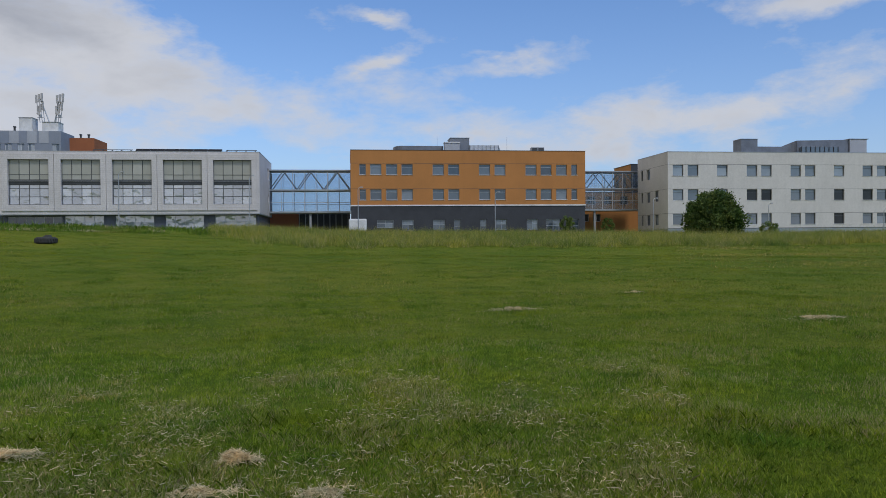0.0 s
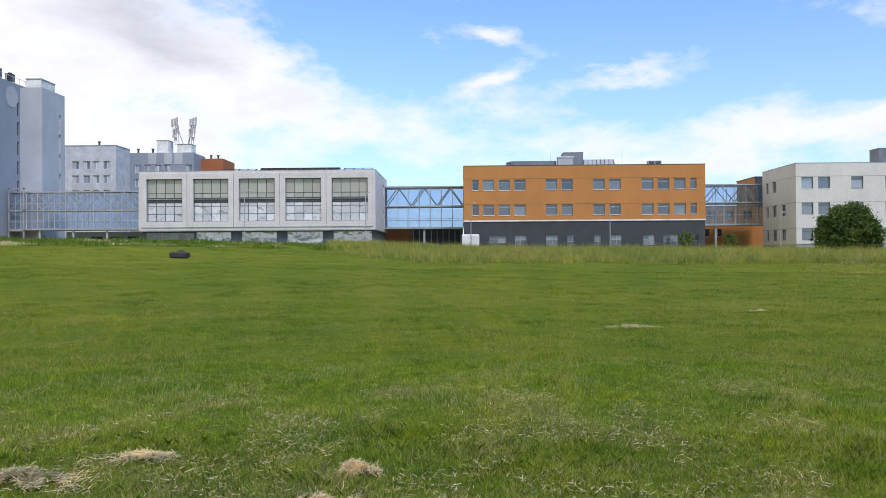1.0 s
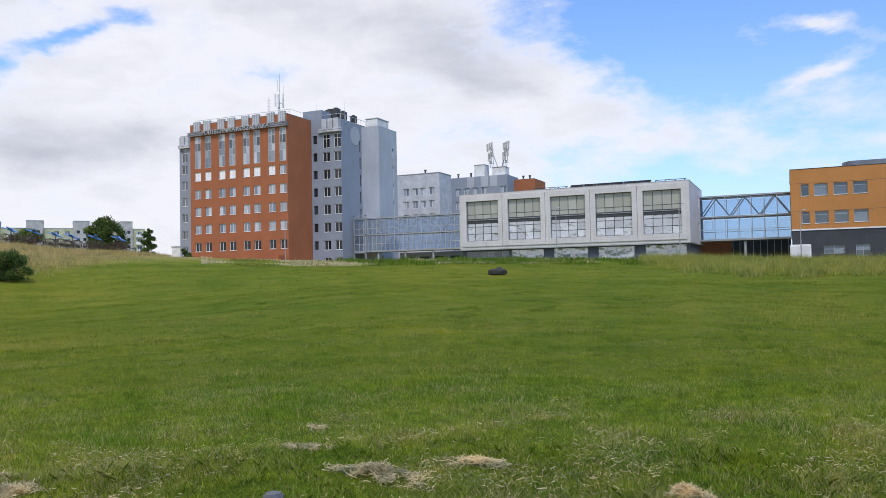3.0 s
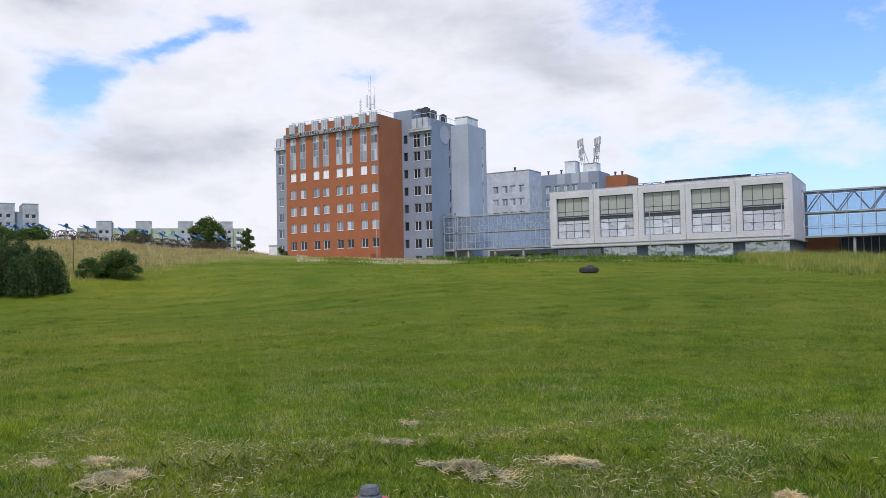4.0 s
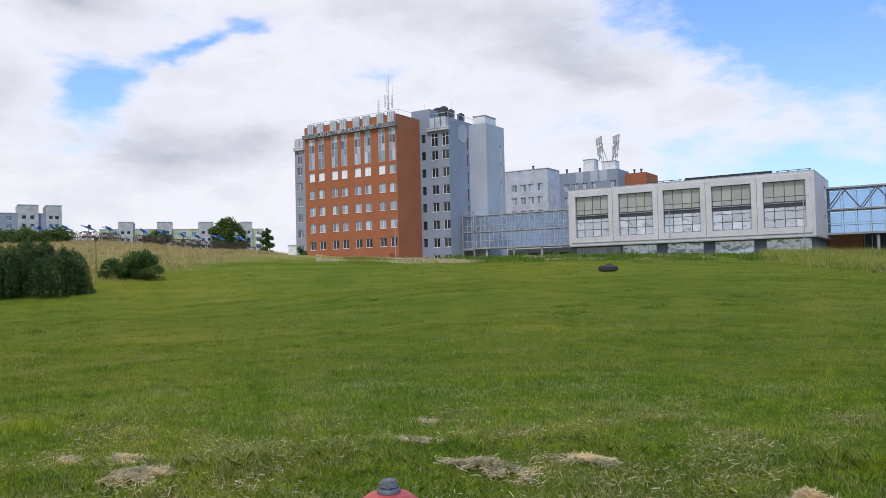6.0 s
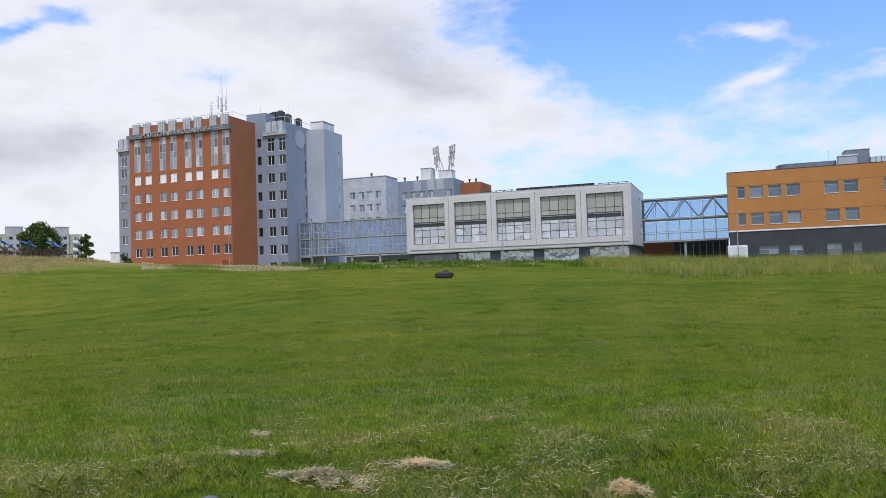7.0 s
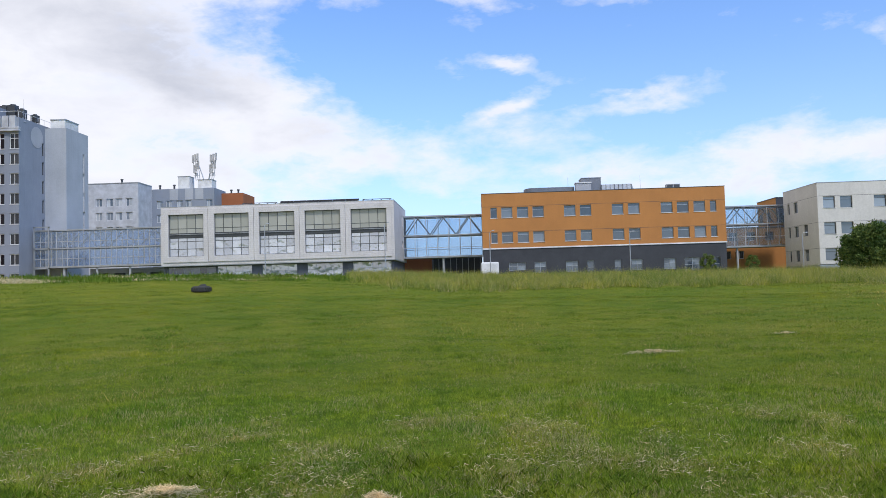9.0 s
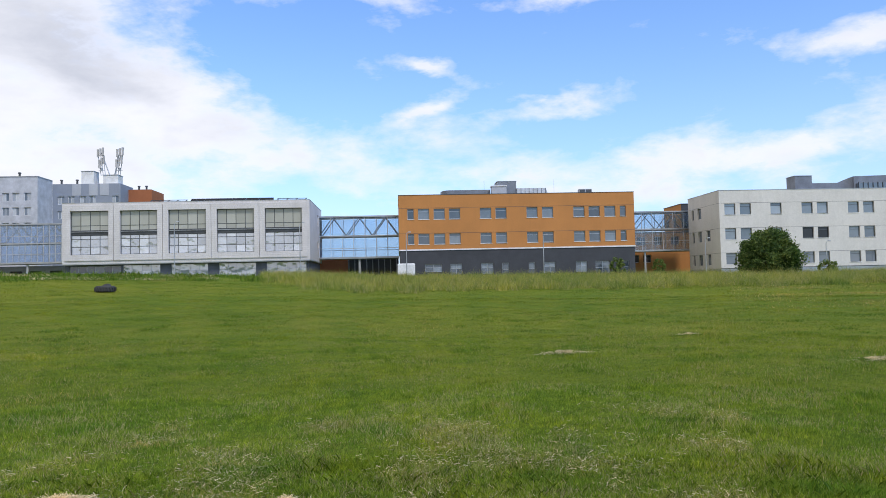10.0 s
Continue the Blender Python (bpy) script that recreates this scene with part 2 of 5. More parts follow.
MEADOW = ground_material()
GRASS = leaf_material("grass", (0.065, 0.12, 0.006), (0.165, 0.265, 0.013), (0.36, 0.43, 0.05), (0.5, 0.42, 0.2), 0.1, 0.16, fleck=5.0)
TALL = leaf_material("tall_grass", (0.12, 0.16, 0.018), (0.235, 0.275, 0.035), (0.36, 0.375, 0.085), (0.44, 0.38, 0.17), 0.1, 0.1, fleck=1.2)
SEED = leaf_material("seed_heads", (0.22, 0.21, 0.05), (0.36, 0.34, 0.1), (0.5, 0.45, 0.2), patch=0.1, fleck=1.2)
CREST = leaf_material("crest_grass", (0.1, 0.125, 0.014), (0.17, 0.19, 0.025), (0.27, 0.27, 0.06), (0.42, 0.35, 0.15), 0.08, 0.12, fleck=0.9)
MIDGRASS = leaf_material("middle_grass", (0.1, 0.155, 0.01), (0.165, 0.235, 0.014), (0.27, 0.32, 0.03), (0.42, 0.35, 0.15), 0.05, 0.13, fleck=3.2)
FIELD = leaf_material("field_grass", (0.12, 0.165, 0.012), (0.16, 0.21, 0.013), (0.225, 0.26, 0.024), (0.36, 0.29, 0.09), 0.0, 0.07, fleck=1.4)
WEED = leaf_material("weeds", (0.07, 0.135, 0.01), (0.12, 0.205, 0.016), (0.2, 0.29, 0.035), patch=0.3)
DRYGRASS = leaf_material("drying_grass", (0.21, 0.19, 0.04), (0.36, 0.31, 0.09), (0.53, 0.45, 0.2), patch=0.3)
STRAW = leaf_material("straw", (0.4, 0.32, 0.17), (0.62, 0.51, 0.3), (0.8, 0.7, 0.46), patchy=False)
STRAW2 = leaf_material("dry_grass", (0.27, 0.205, 0.07), (0.41, 0.325, 0.13), (0.54, 0.445, 0.21), patchy=False, fleck=0.8)
CROWN = leaf_material("leaves", (0.03, 0.06, 0.014), (0.08, 0.13, 0.03), (0.17, 0.23, 0.065), patch=0.5, fleck=1.6)
WILLOW = leaf_material("willow_leaves", (0.022, 0.042, 0.013), (0.06, 0.1, 0.03), (0.14, 0.19, 0.07), patch=0.5, fleck=1.5)
BUSH = leaf_material("bush_leaves", (0.07, 0.11, 0.02), (0.14, 0.2, 0.045), (0.24, 0.3, 0.09), patch=0.8)
BARK = material("bark", (0.09, 0.065, 0.045), 0.9, grain=14, amount=0.3)
OCHRE = material("ochre_cladding", (0.47, 0.2, 0.055), 0.75, grain=9, amount=0.025, stains=0.25, stain_amount=0.05, streaks=0.06)
ANTHRACITE = material("anthracite_cladding", (0.045, 0.047, 0.054), 0.6, grain=9, amount=0.08)
CONCRETE = material("white_panel", (0.62, 0.59, 0.58), 0.8, grain=6, amount=0.05, joints=(0.9, 0.3), stains=0.4, stain_amount=0.05, streaks=0.08)
CREAM = material("pale_panel", (0.6, 0.575, 0.54), 0.8, grain=5, amount=0.03, stains=0.3, stain_amount=0.04, streaks=0.06)
TERRACOTTA = material("terracotta_plaster", (0.35, 0.12, 0.05), 0.85, grain=12, amount=0.06, stains=0.3, stain_amount=0.06, streaks=0.08)
GREY = material("blue_grey_plaster", (0.26, 0.29, 0.345), 0.85, grain=12, amount=0.05, stains=0.25, stain_amount=0.05, streaks=0.08)
PALE_GREY = material("pale_grey_plaster", (0.41, 0.43, 0.465), 0.85, grain=12, amount=0.05, stains=0.25, stain_amount=0.05, streaks=0.06)
WHITE = material("white_plaster", (0.72, 0.72, 0.71), 0.85, grain=12, amount=0.04)
FRAME = material("white_frame", (0.75, 0.75, 0.75), 0.4, bump=0)
METAL = material("grey_metal", (0.42, 0.44, 0.46), 0.45, 0.6, amount=0.08, bump=0.05)
SILVER = material("silver_ribbing", (0.52, 0.54, 0.57), 0.5, 0.3, amount=0.08, bump=0.05)
DARKMETAL = material("dark_metal", (0.08, 0.085, 0.09), 0.5, 0.4, bump=0.05)
ROOFING = material("roof_felt", (0.12, 0.12, 0.125), 0.9)
PANE = glass_material("office_glass", (0.02, 0.03, 0.045), (0.22, 0.26, 0.3), 1.8, 0.03)
PANE_DARK = glass_material("dark_glass", (0.008, 0.01, 0.013), (0.045, 0.05, 0.055), 1.45, 0.03)
PANE_LIGHT = glass_material("curtained_glass", (0.1, 0.14, 0.19), (0.55, 0.58, 0.61), 1.7, 0.03)
PANE_BLIND = glass_material("blind_glass", (0.31, 0.315, 0.27), (0.42, 0.42, 0.37), 1.6, 0.02)
# pale, varied base paints part of the sky reflection, beside the true mirroring
PANE_MIRROR = glass_material("mirror_glass", (0.24, 0.27, 0.31), (0.55, 0.58, 0.62), 3.0, 1.2)
CLEAR = clear_glass("bridge_glass", (0.82, 0.88, 0.94), 0.06, 1.4)
CLEAR_BLUE = clear_glass("blue_bridge_glass", (0.76, 0.86, 0.98), 0.2, 1.55)
RED = material("red_enamel", (0.5, 0.075, 0.07), 0.45, amount=0.08, bump=0.1)
CAPGREY = material("grey_cap", (0.13, 0.135, 0.145), 0.6, amount=0.12, bump=0.3, grain=80)
BLACK = material("black_collector", (0.012, 0.012, 0.014), 0.85, bump=0)
RUBBER = material("old_rubber", (0.045, 0.044, 0.042), 0.8, amount=0.2)
BLUE = material("blue_paint", (0.11, 0.28, 0.62), 0.5, amount=0.1)
RUST = material("rusty_iron", (0.085, 0.055, 0.04), 0.8, 0.2, amount=0.2)
VANWHITE = material("white_car_paint", (0.7, 0.7, 0.7), 0.3, bump=0)
FLATWHITE = material("weathered_white_plaster", (0.43, 0.42, 0.41), 0.85)
SCREEN = material("dark_zinc", (0.2, 0.215, 0.245), 0.5, 0.3, amount=0.1)
BACKWHITE = material("pale_lavender_plaster", (0.5, 0.52, 0.565), 0.85, grain=12, amount=0.04, streaks=0.05)
LIME = material("pale_green_plaster", (0.45, 0.46, 0.29), 0.85)


# ---- building helpers ----
def thing(name, base, label, category, group="", kind=""):
    ob = new(name)
    ob.location = base
    ob.empty_display_size = 0.3
    return tagged(ob, label, category, group, kind)


def mesh_of(name, bm):
    me = bpy.data.meshes.new(name)
    bm.normal_update()
    bm.to_mesh(me)
    bm.free()
    return me


def part(name, data, mat, parent, label="", m=None):
    """One mesh under a thing (in world coordinates) or, with m, at the pose m in its parent's own space."""
    if isinstance(data, bmesh.types.BMesh):
        data = mesh_of(name, data)
    if mat and not data.materials:
        data.materials.append(mat)
    ob = new(name, data)
    ob.parent = parent
    if m is None:
        if parent is not None:
            ob.matrix_parent_inverse = Matrix.Translation(-parent.location)
    else:
        ob.matrix_basis = m
    return tagged(ob, label) if label else ob


def box(bm, x0, x1, y0, y1, z0, z1):
    v = [bm.verts.new((x, y, z)) for z in (z0, z1) for x, y in ((x0, y0), (x1, y0), (x1, y1), (x0, y1))]
    for f in ((3, 2, 1, 0), (4, 5, 6, 7), (0, 1, 5, 4), (1, 2, 6, 5), (2, 3, 7, 6), (3, 0, 4, 7)):
        bm.faces.new([v[i] for i in f])
    return bm


def boxes(*dims):
    bm = bmesh.new()
    for d in dims:
        box(bm, *d)
    return bm


def rod(bm, a, b, r0, r1=None, n=6):
    a, b = Vector(a), Vector(b)
    r1 = r0 if r1 is None else r1
    q = (b - a).to_track_quat("Z", "Y")
    rings = [[bm.verts.new(p + q @ Vector((r * math.cos(k * math.tau / n), r * math.sin(k * math.tau / n), 0))) for k in range(n)] for p, r in ((a, r0), (b, r1))]
    for k in range(n):
        bm.faces.new((rings[0][k], rings[0][(k + 1) % n], rings[1][(k + 1) % n], rings[1][k]))
    bm.faces.new(rings[0][::-1])
    bm.faces.new(rings[1])
    return bm


def rods(*items, n=6):
    bm = bmesh.new()
    for it in items:
        rod(bm, *it, n=n)
    return bm


def lathe(bm, profile, n=16, at=(0, 0, 0)):
    rings = [[bm.verts.new((at[0] + r * math.cos(k * math.tau / n), at[1] + r * math.sin(k * math.tau / n), at[2] + z)) for k in range(n)] for r, z in profile]
    for a, b in zip(rings, rings[1:]):
        for k in range(n):
            f = bm.faces.new((a[k], a[(k + 1) % n], b[(k + 1) % n], b[k]))
            f.smooth = True
    bm.faces.new(rings[0][::-1])
    bm.faces.new(rings[-1])
    return bm


def facade(bm, o, u, width, z0, z1, holes=(), depth=0.22):
    """A wall face from o along u, open at the holes (a0, a1, z0, z1), with reveals that go in."""
    o, u = Vector((*o, 0)), Vector((*u, 0))
    n = u.cross(Vector((0, 0, 1)))

    def at(a, z, d=0.0):
        return bm.verts.new(o + u * a - n * d + Vector((0, 0, z)))
    xs = sorted({0, width, *[h[0] for h in holes], *[h[1] for h in holes]})
    zs = sorted({z0, z1, *[h[2] for h in holes], *[h[3] for h in holes]})
    for a, b in zip(xs, xs[1:]):
        for c, d in zip(zs, zs[1:]):
            ca, cz = (a + b) / 2, (c + d) / 2
            if not any(h[0] < ca < h[1] and h[2] < cz < h[3] for h in holes):
                bm.faces.new((at(a, c), at(b, c), at(b, d), at(a, d)))
    for a, b, c, d in holes:
        for (a0, c0), (a1, c1) in (((a, c), (b, c)), ((b, c), (b, d)), ((b, d), (a, d)), ((a, d), (a, c))):
            bm.faces.new((at(a0, c0), at(a1, c1), at(a1, c1, depth), at(a0, c0, depth)))
    return bm


MESHES = {}


def window(parent, o, u, hole, cols=1, rows=(1.0,), depth=0.2, glass=None, frame_mat=None, sill=0.0, bar=0.055, name="window", single=False):
    """A window in a hole of a facade: a frame with bars, panes behind them, and a sill."""
    a0, a1, z0, z1 = hole
    w, h = round(a1 - a0, 3), round(z1 - z0, 3)
    frame_mat, glass = frame_mat or METAL, glass or PANE
    key = (w, h, bar, frame_mat.name)
    if key not in MESHES:
        bm = bmesh.new()
        ring = [[bm.verts.new((x, y, z)) for x, z in ((i, i), (w - i, i), (w - i, h - i), (i, h - i))] for i, y in ((0, 0), (bar, 0), (bar, 0.09), (0, 0.09))]
        for j in range(4):
            p, q = ring[j], ring[(j + 1) % 4]
            for k in range(4):
                bm.faces.new((p[k], p[(k + 1) % 4], q[(k + 1) % 4], q[k]))
        me = mesh_of("window_frame", bm)
        me.materials.append(frame_mat)
        MESHES[key] = me
    ang = math.atan2(u[1], u[0])
    n = Vector((u[1], -u[0], 0))
    origin = Vector((o[0] + u[0] * a0, o[1] + u[1] * a0, z0)) - n * depth
    win = new(name, MESHES[key])
    win.parent = parent
    if not parent.rotation_euler.z:      # a turned parent has its windows in its own axes
        win.matrix_parent_inverse = Matrix.Translation(-parent.location)
    win.matrix_basis = Matrix.Translation(origin) @ Matrix.Rotation(ang, 4, "Z")
    bars = [(w * k / cols - bar / 2, w * k / cols + bar / 2, bar, h - bar, 0.005) for k in range(1, cols)]
    level = 0.0
    for r in rows[:-1]:
        level += r * h
        bars.append((bar, w - bar, level - bar / 2, level + bar / 2, 0.012))
    for bx0, bx1, bz0, bz1, by in bars:
        bk = ("bar", round(bx1 - bx0, 3), round(bz1 - bz0, 3), frame_mat.name)
        if bk not in MESHES:
            me = mesh_of("glazing_bar", boxes((0, bx1 - bx0, 0, 0.07, 0, bz1 - bz0)))
            me.materials.append(frame_mat)
            MESHES[bk] = me
        part("glazing_bar", MESHES[bk], None, win, m=Matrix.Translation((bx0, by, bz0)))
    spans, level = [], 0.0
    for r in rows:
        spans.append((level * h, (level + r) * h))
        level += r
    for k in range(1 if single else cols):
        for j, (c, d) in enumerate(spans):
            pw = w if single else w / cols
            gk = ("pane", round(pw, 3), round(d - c, 3), (glass[j] if isinstance(glass, tuple) else glass).name)
            if gk not in MESHES:
                me = mesh_of("pane", boxes((0.004, pw - 0.004, 0.04, 0.055, 0.004, d - c - 0.004)))
                me.materials.append(glass[j] if isinstance(glass, tuple) else glass)
                MESHES[gk] = me
            part("pane", MESHES[gk], None, win, m=Matrix.Translation((k * pw, 0, c)))
    if sill:
        sk = ("sill", w, sill)
        if sk not in MESHES:
            me = mesh_of("window_sill", boxes((-0.05, w + 0.05, -depth - 0.06, 0.0, -0.06, -0.005)))
            me.materials.append(FRAME)
            MESHES[sk] = me
        part("window_sill", MESHES[sk], None, win, m=Matrix.Identity(4))
    return win


def flat(bm, x0, x1, y0, y1, z):
    bm.faces.new([bm.verts.new(p) for p in ((x0, y0, z), (x1, y0, z), (x1, y1, z), (x0, y1, z))])
    return bm


# ---- ground ----
CREST_AZ = (-180, -100, -60, -37, -28, -17.5, 0, 7, 16, 23, 29, 36, 44, 47, 50.5, 53.4, 57, 60, 75, 100, 180)
CREST_EL = (0.0, 0.0, 0.1, 0.02, 0.02, 0.18, 0.4, 0.75, 0.95, 1.1, 1.12, 1.22, 1.7, 2.0, 2.12, 2.5, 2.75, 2.7, 2.4, 1.0, 0.0)
CREST_R = 105.0


def ground_z(x, y):
    """Height of the field: level by the camera, rising to a low crest in front of the buildings."""
    x, y = np.asarray(x, float), np.asarray(y, float)
    r, az = np.hypot(x, y), np.degrees(np.arctan2(-x, y))
    top = EYE + CREST_R * np.tan(np.radians(np.interp(az, CREST_AZ, CREST_EL)))
    start = np.interp(az, (-180, 30, 52, 80, 180), (10, 10, 38, 38, 10))
    s = np.clip((r - start) / (CREST_R - start), 0, 1)
    z = top * s * s * (3 - 2 * s)
    behind = np.clip((r - CREST_R) / 90, 0, 1) * np.clip((az - 40) / 6, 0, 1) * np.clip((140 - az) / 20, 0, 1)
    z = z * (1 - behind) + 2.0 * behind
    bumps = 0.03 * np.sin(x * 0.9 + 1.7 * np.sin(y * 0.31)) * np.sin(y * 0.7 + 0.6) + 0.05 * np.sin(x * 0.23 + y * 0.17) * np.sin(y * 0.29 - x * 0.11 + 2)
    return z + bumps * np.clip((r - 1) / 4, 0, 1)


def gz(x, y):
    return float(ground_z(x, y))


def ground():
    radii = [0.0, 1.5] + [2.5 * 1.045 ** k for k in range(112)]
    radii = [r for r in radii if r < 230] + [260, 320, 420, 600, 1000, 1800, 3200]
    steps = 360
    a = np.radians(np.arange(steps))
    co = [(0, 0, gz(0, 0))]
    for r in radii[1:]:
        x, y = -r * np.sin(a), r * np.cos(a)
        co.extend(zip(x, y, ground_z(x, y)))
    faces = [(0, 1 + k, 1 + (k + 1) % steps) for k in range(steps)]
    for i in range(len(radii) - 2):
        p, q = 1 + i * steps, 1 + (i + 1) * steps
        faces.extend((q + k, q + (k + 1) % steps, p + (k + 1) % steps, p + k) for k in range(steps))
    me = bpy.data.meshes.new("ground")
    me.from_pydata([tuple(map(float, c)) for c in co], [], faces)
    me.shade_smooth()
    me.materials.append(MEADOW)
    tagged(new("ground", me), "mown green meadow rising to a low crest", "meadow", kind="structure")


ground()

# ---- ochre building ----
FRONT, ROOF = 108.3, 14.36


def walls(bm, x0, x1, y0, y1, z0, z1, front=(), left=(), right=(), depth=0.22):
    facade(bm, (x0, y0), (1, 0), x1 - x0, z0, z1, front, depth)
    facade(bm, (x1, y0), (0, 1), y1 - y0, z0, z1, right, depth)
    facade(bm, (x1, y1), (-1, 0), x1 - x0, z0, z1)
    facade(bm, (x0, y1), (0, -1), y1 - y0, z0, z1, left, depth)
    return bm


def ochre_building():
    x0, x1, y1 = 0.3, 34.3, 127.0
    b = thing("ochre_building", (17, FRONT, 2), "three-storey ochre clad building with an anthracite ground floor", "building")
    edges = [(1.53, 2.43), (3.04, 4.61), (5.27, 6.85), (7.46, 9.05), (11.9, 13.51), (14.13, 15.71), (18.6, 20.2), (20.86, 22.46), (25.4, 27.03), (27.63, 29.26), (29.93, 31.54), (32.21, 33.08)]
    holes = [(a - x0, c - x0, z, z + 1.5) for z in (7.35, 10.9) for a, c in edges]
    part("wall", walls(bmesh.new(), x0, x1, FRONT, y1, 6.62, ROOF, holes), OCHRE, b)
    for h in holes:
        window(b, (x0, FRONT), (1, 0), h, 1, (0.72, 0.28) if h[1] - h[0] > 1 else (0.8, 0.2), glass=PANE, sill=1)
    low = [(3.87, 6.24, 3.4), (7.46, 9.11, 3.0), (11.87, 13.6, 3.0), (14.87, 15.83, 2.4), (18.67, 19.61, 2.4), (20.99, 22.56, 3.0), (25.51, 27.16, 3.0), (28.34, 30.52, 2.4), (32.45, 33.29, 2.4)]
    holes = [(a - x0, c - x0, z, 4.5) for a, c, z in low]
    part("ground_floor_wall", walls(bmesh.new(), x0 + 0.06, x1 - 0.06, FRONT + 0.06, y1 - 0.06, 0.5, 6.46, holes), ANTHRACITE, b, "anthracite ground floor cladding")
    for h in holes:
        window(b, (x0 + 0.06, FRONT + 0.06), (1, 0), h, 2 if h[1] - h[0] > 1.2 else 1, (0.55, 0.45), glass=PANE, frame_mat=METAL)
    part("string_course", boxes((x0 - 0.05, x1 + 0.05, FRONT - 0.06, y1, 6.46, 6.64)), FRAME, b, "thin white band")
    part("roof", boxes((x0 + 0.3, x1 - 0.3, FRONT + 0.3, y1 - 0.3, 13.7, 13.9)), ROOFING, b)
    part("parapet_cap", boxes((x0 - 0.04, x1 + 0.04, FRONT - 0.04, FRONT + 0.34, ROOF, ROOF + 0.07), (x0 - 0.04, x0 + 0.3, FRONT + 0.34, y1, ROOF, ROOF + 0.07), (x1 - 0.3, x1 + 0.04, FRONT + 0.34, y1, ROOF, ROOF + 0.07)), DARKMETAL, b)
    for z in (8.9, 12.5):
        part("panel_joint", boxes((x0, x1, FRONT - 0.006, FRONT, z, z + 0.035)), DARKMETAL, b)
    # roof plant
    s = thing("roof_screen", (11, 116, 13.9), "curved grey louvred plant screen on the roof", "roof plant")
    bm = bmesh.new()
    pts = [(6.9 + 1.2 * (1 - math.cos(k * math.pi / 12)), 118.5 - 2.5 * math.sin(k * math.pi / 12)) for k in range(7)] + [(14.4, 116)]
    for (ax, ay), (bx, by) in zip(pts, pts[1:]):
        bm.faces.new([bm.verts.new(p) for p in ((ax, ay, 14.9), (bx, by, 14.9), (bx, by, 15.95), (ax, ay, 15.95))])
        bm.faces.new([bm.verts.new(p) for p in ((ax, ay + 0.15, 15.95), (bx, by + 0.15, 15.95), (bx, by + 0.15, 14.9), (ax, ay + 0.15, 14.9))])
        bm.faces.new([bm.verts.new(p) for p in ((ax, ay, 15.95), (bx, by, 15.95), (bx, by + 0.15, 15.95), (ax, ay + 0.15, 15.95))])
    part("screen", bm, SCREEN, s)
    for k in range(5):
        part("post", boxes((7.8 + k * 1.5, 7.95 + k * 1.5, 116.2, 116.35, 13.9, 15.8)), DARKMETAL, s)
    g = thing("glazed_plant_screen", (21, 116, 13.9), "grey glazed plant screen on the roof", "roof plant")
    part("screen", boxes((18.46, 23.0, 116, 116.2, 13.9, 16.1)), SILVER, g)
    bm = bmesh.new()
    v = [bm.verts.new(p) for p in ((23.0, 116, 13.9), (23.8, 116, 13.9), (23.0, 116, 16.1), (23.0, 116.2, 13.9), (23.8, 116.2, 13.9), (23.0, 116.2, 16.1))]
    for f in ((0, 1, 2), (5, 4, 3), (1, 4, 5, 2)):
        bm.faces.new([v[i] for i in f])
    part("slanted_end", bm, METAL, g)
    for k in range(8):
        part("mullion", boxes((18.5 + k * 0.63, 18.56 + k * 0.63, 115.95, 116.0, 14.3, 16.1)), DARKMETAL, g)
    h = thing("lift_housing", (17, 117, 13.9), "dark grey lift housing on the roof", "roof plant")
    part("housing", boxes((15.57, 18.46, 116.2, 119.5, 13.9, 17.2)), SCREEN, h)
    part("cap", boxes((15.5, 18.53, 116.13, 119.57, 17.2, 17.28)), METAL, h)
    w = thing("ventilation_unit", (15.6, 115.5, 13.9), "pale ventilation unit with a lid on the roof", "roof plant")
    part("casing", boxes((14.47, 16.73, 114.6, 116.0, 13.9, 16.25)), PALE_GREY, w)
    part("lid", boxes((14.4, 16.8, 114.5, 116.1, 16.25, 16.4)), FRAME, w)
    c = thing("cooling_unit", (29.2, 116, 13.9), "dark cooling unit with two fans on the roof", "roof plant")
    part("casing", boxes((28.22, 30.2, 116, 117, 13.9, 15.85)), PALE_GREY, c)
    for x in (28.3, 29.28):
        part("grille", boxes((x, x + 0.82, 115.96, 115.996, 14.4, 15.75)), DARKMETAL, c)
    for x in (13.6, 24.5):
        a = thing("rod_aerial", (x, 117, 13.9), "thin rod aerial on the roof", "aerial")
        part("mast", rods(((x, 117, 13.9), (x, 117, 17.5), 0.025, 0.015)), METAL, a)
        part("foot", boxes((x - 0.2, x + 0.2, 116.8, 117.2, 13.9, 14.0)), PALE_GREY, a)


ochre_building()


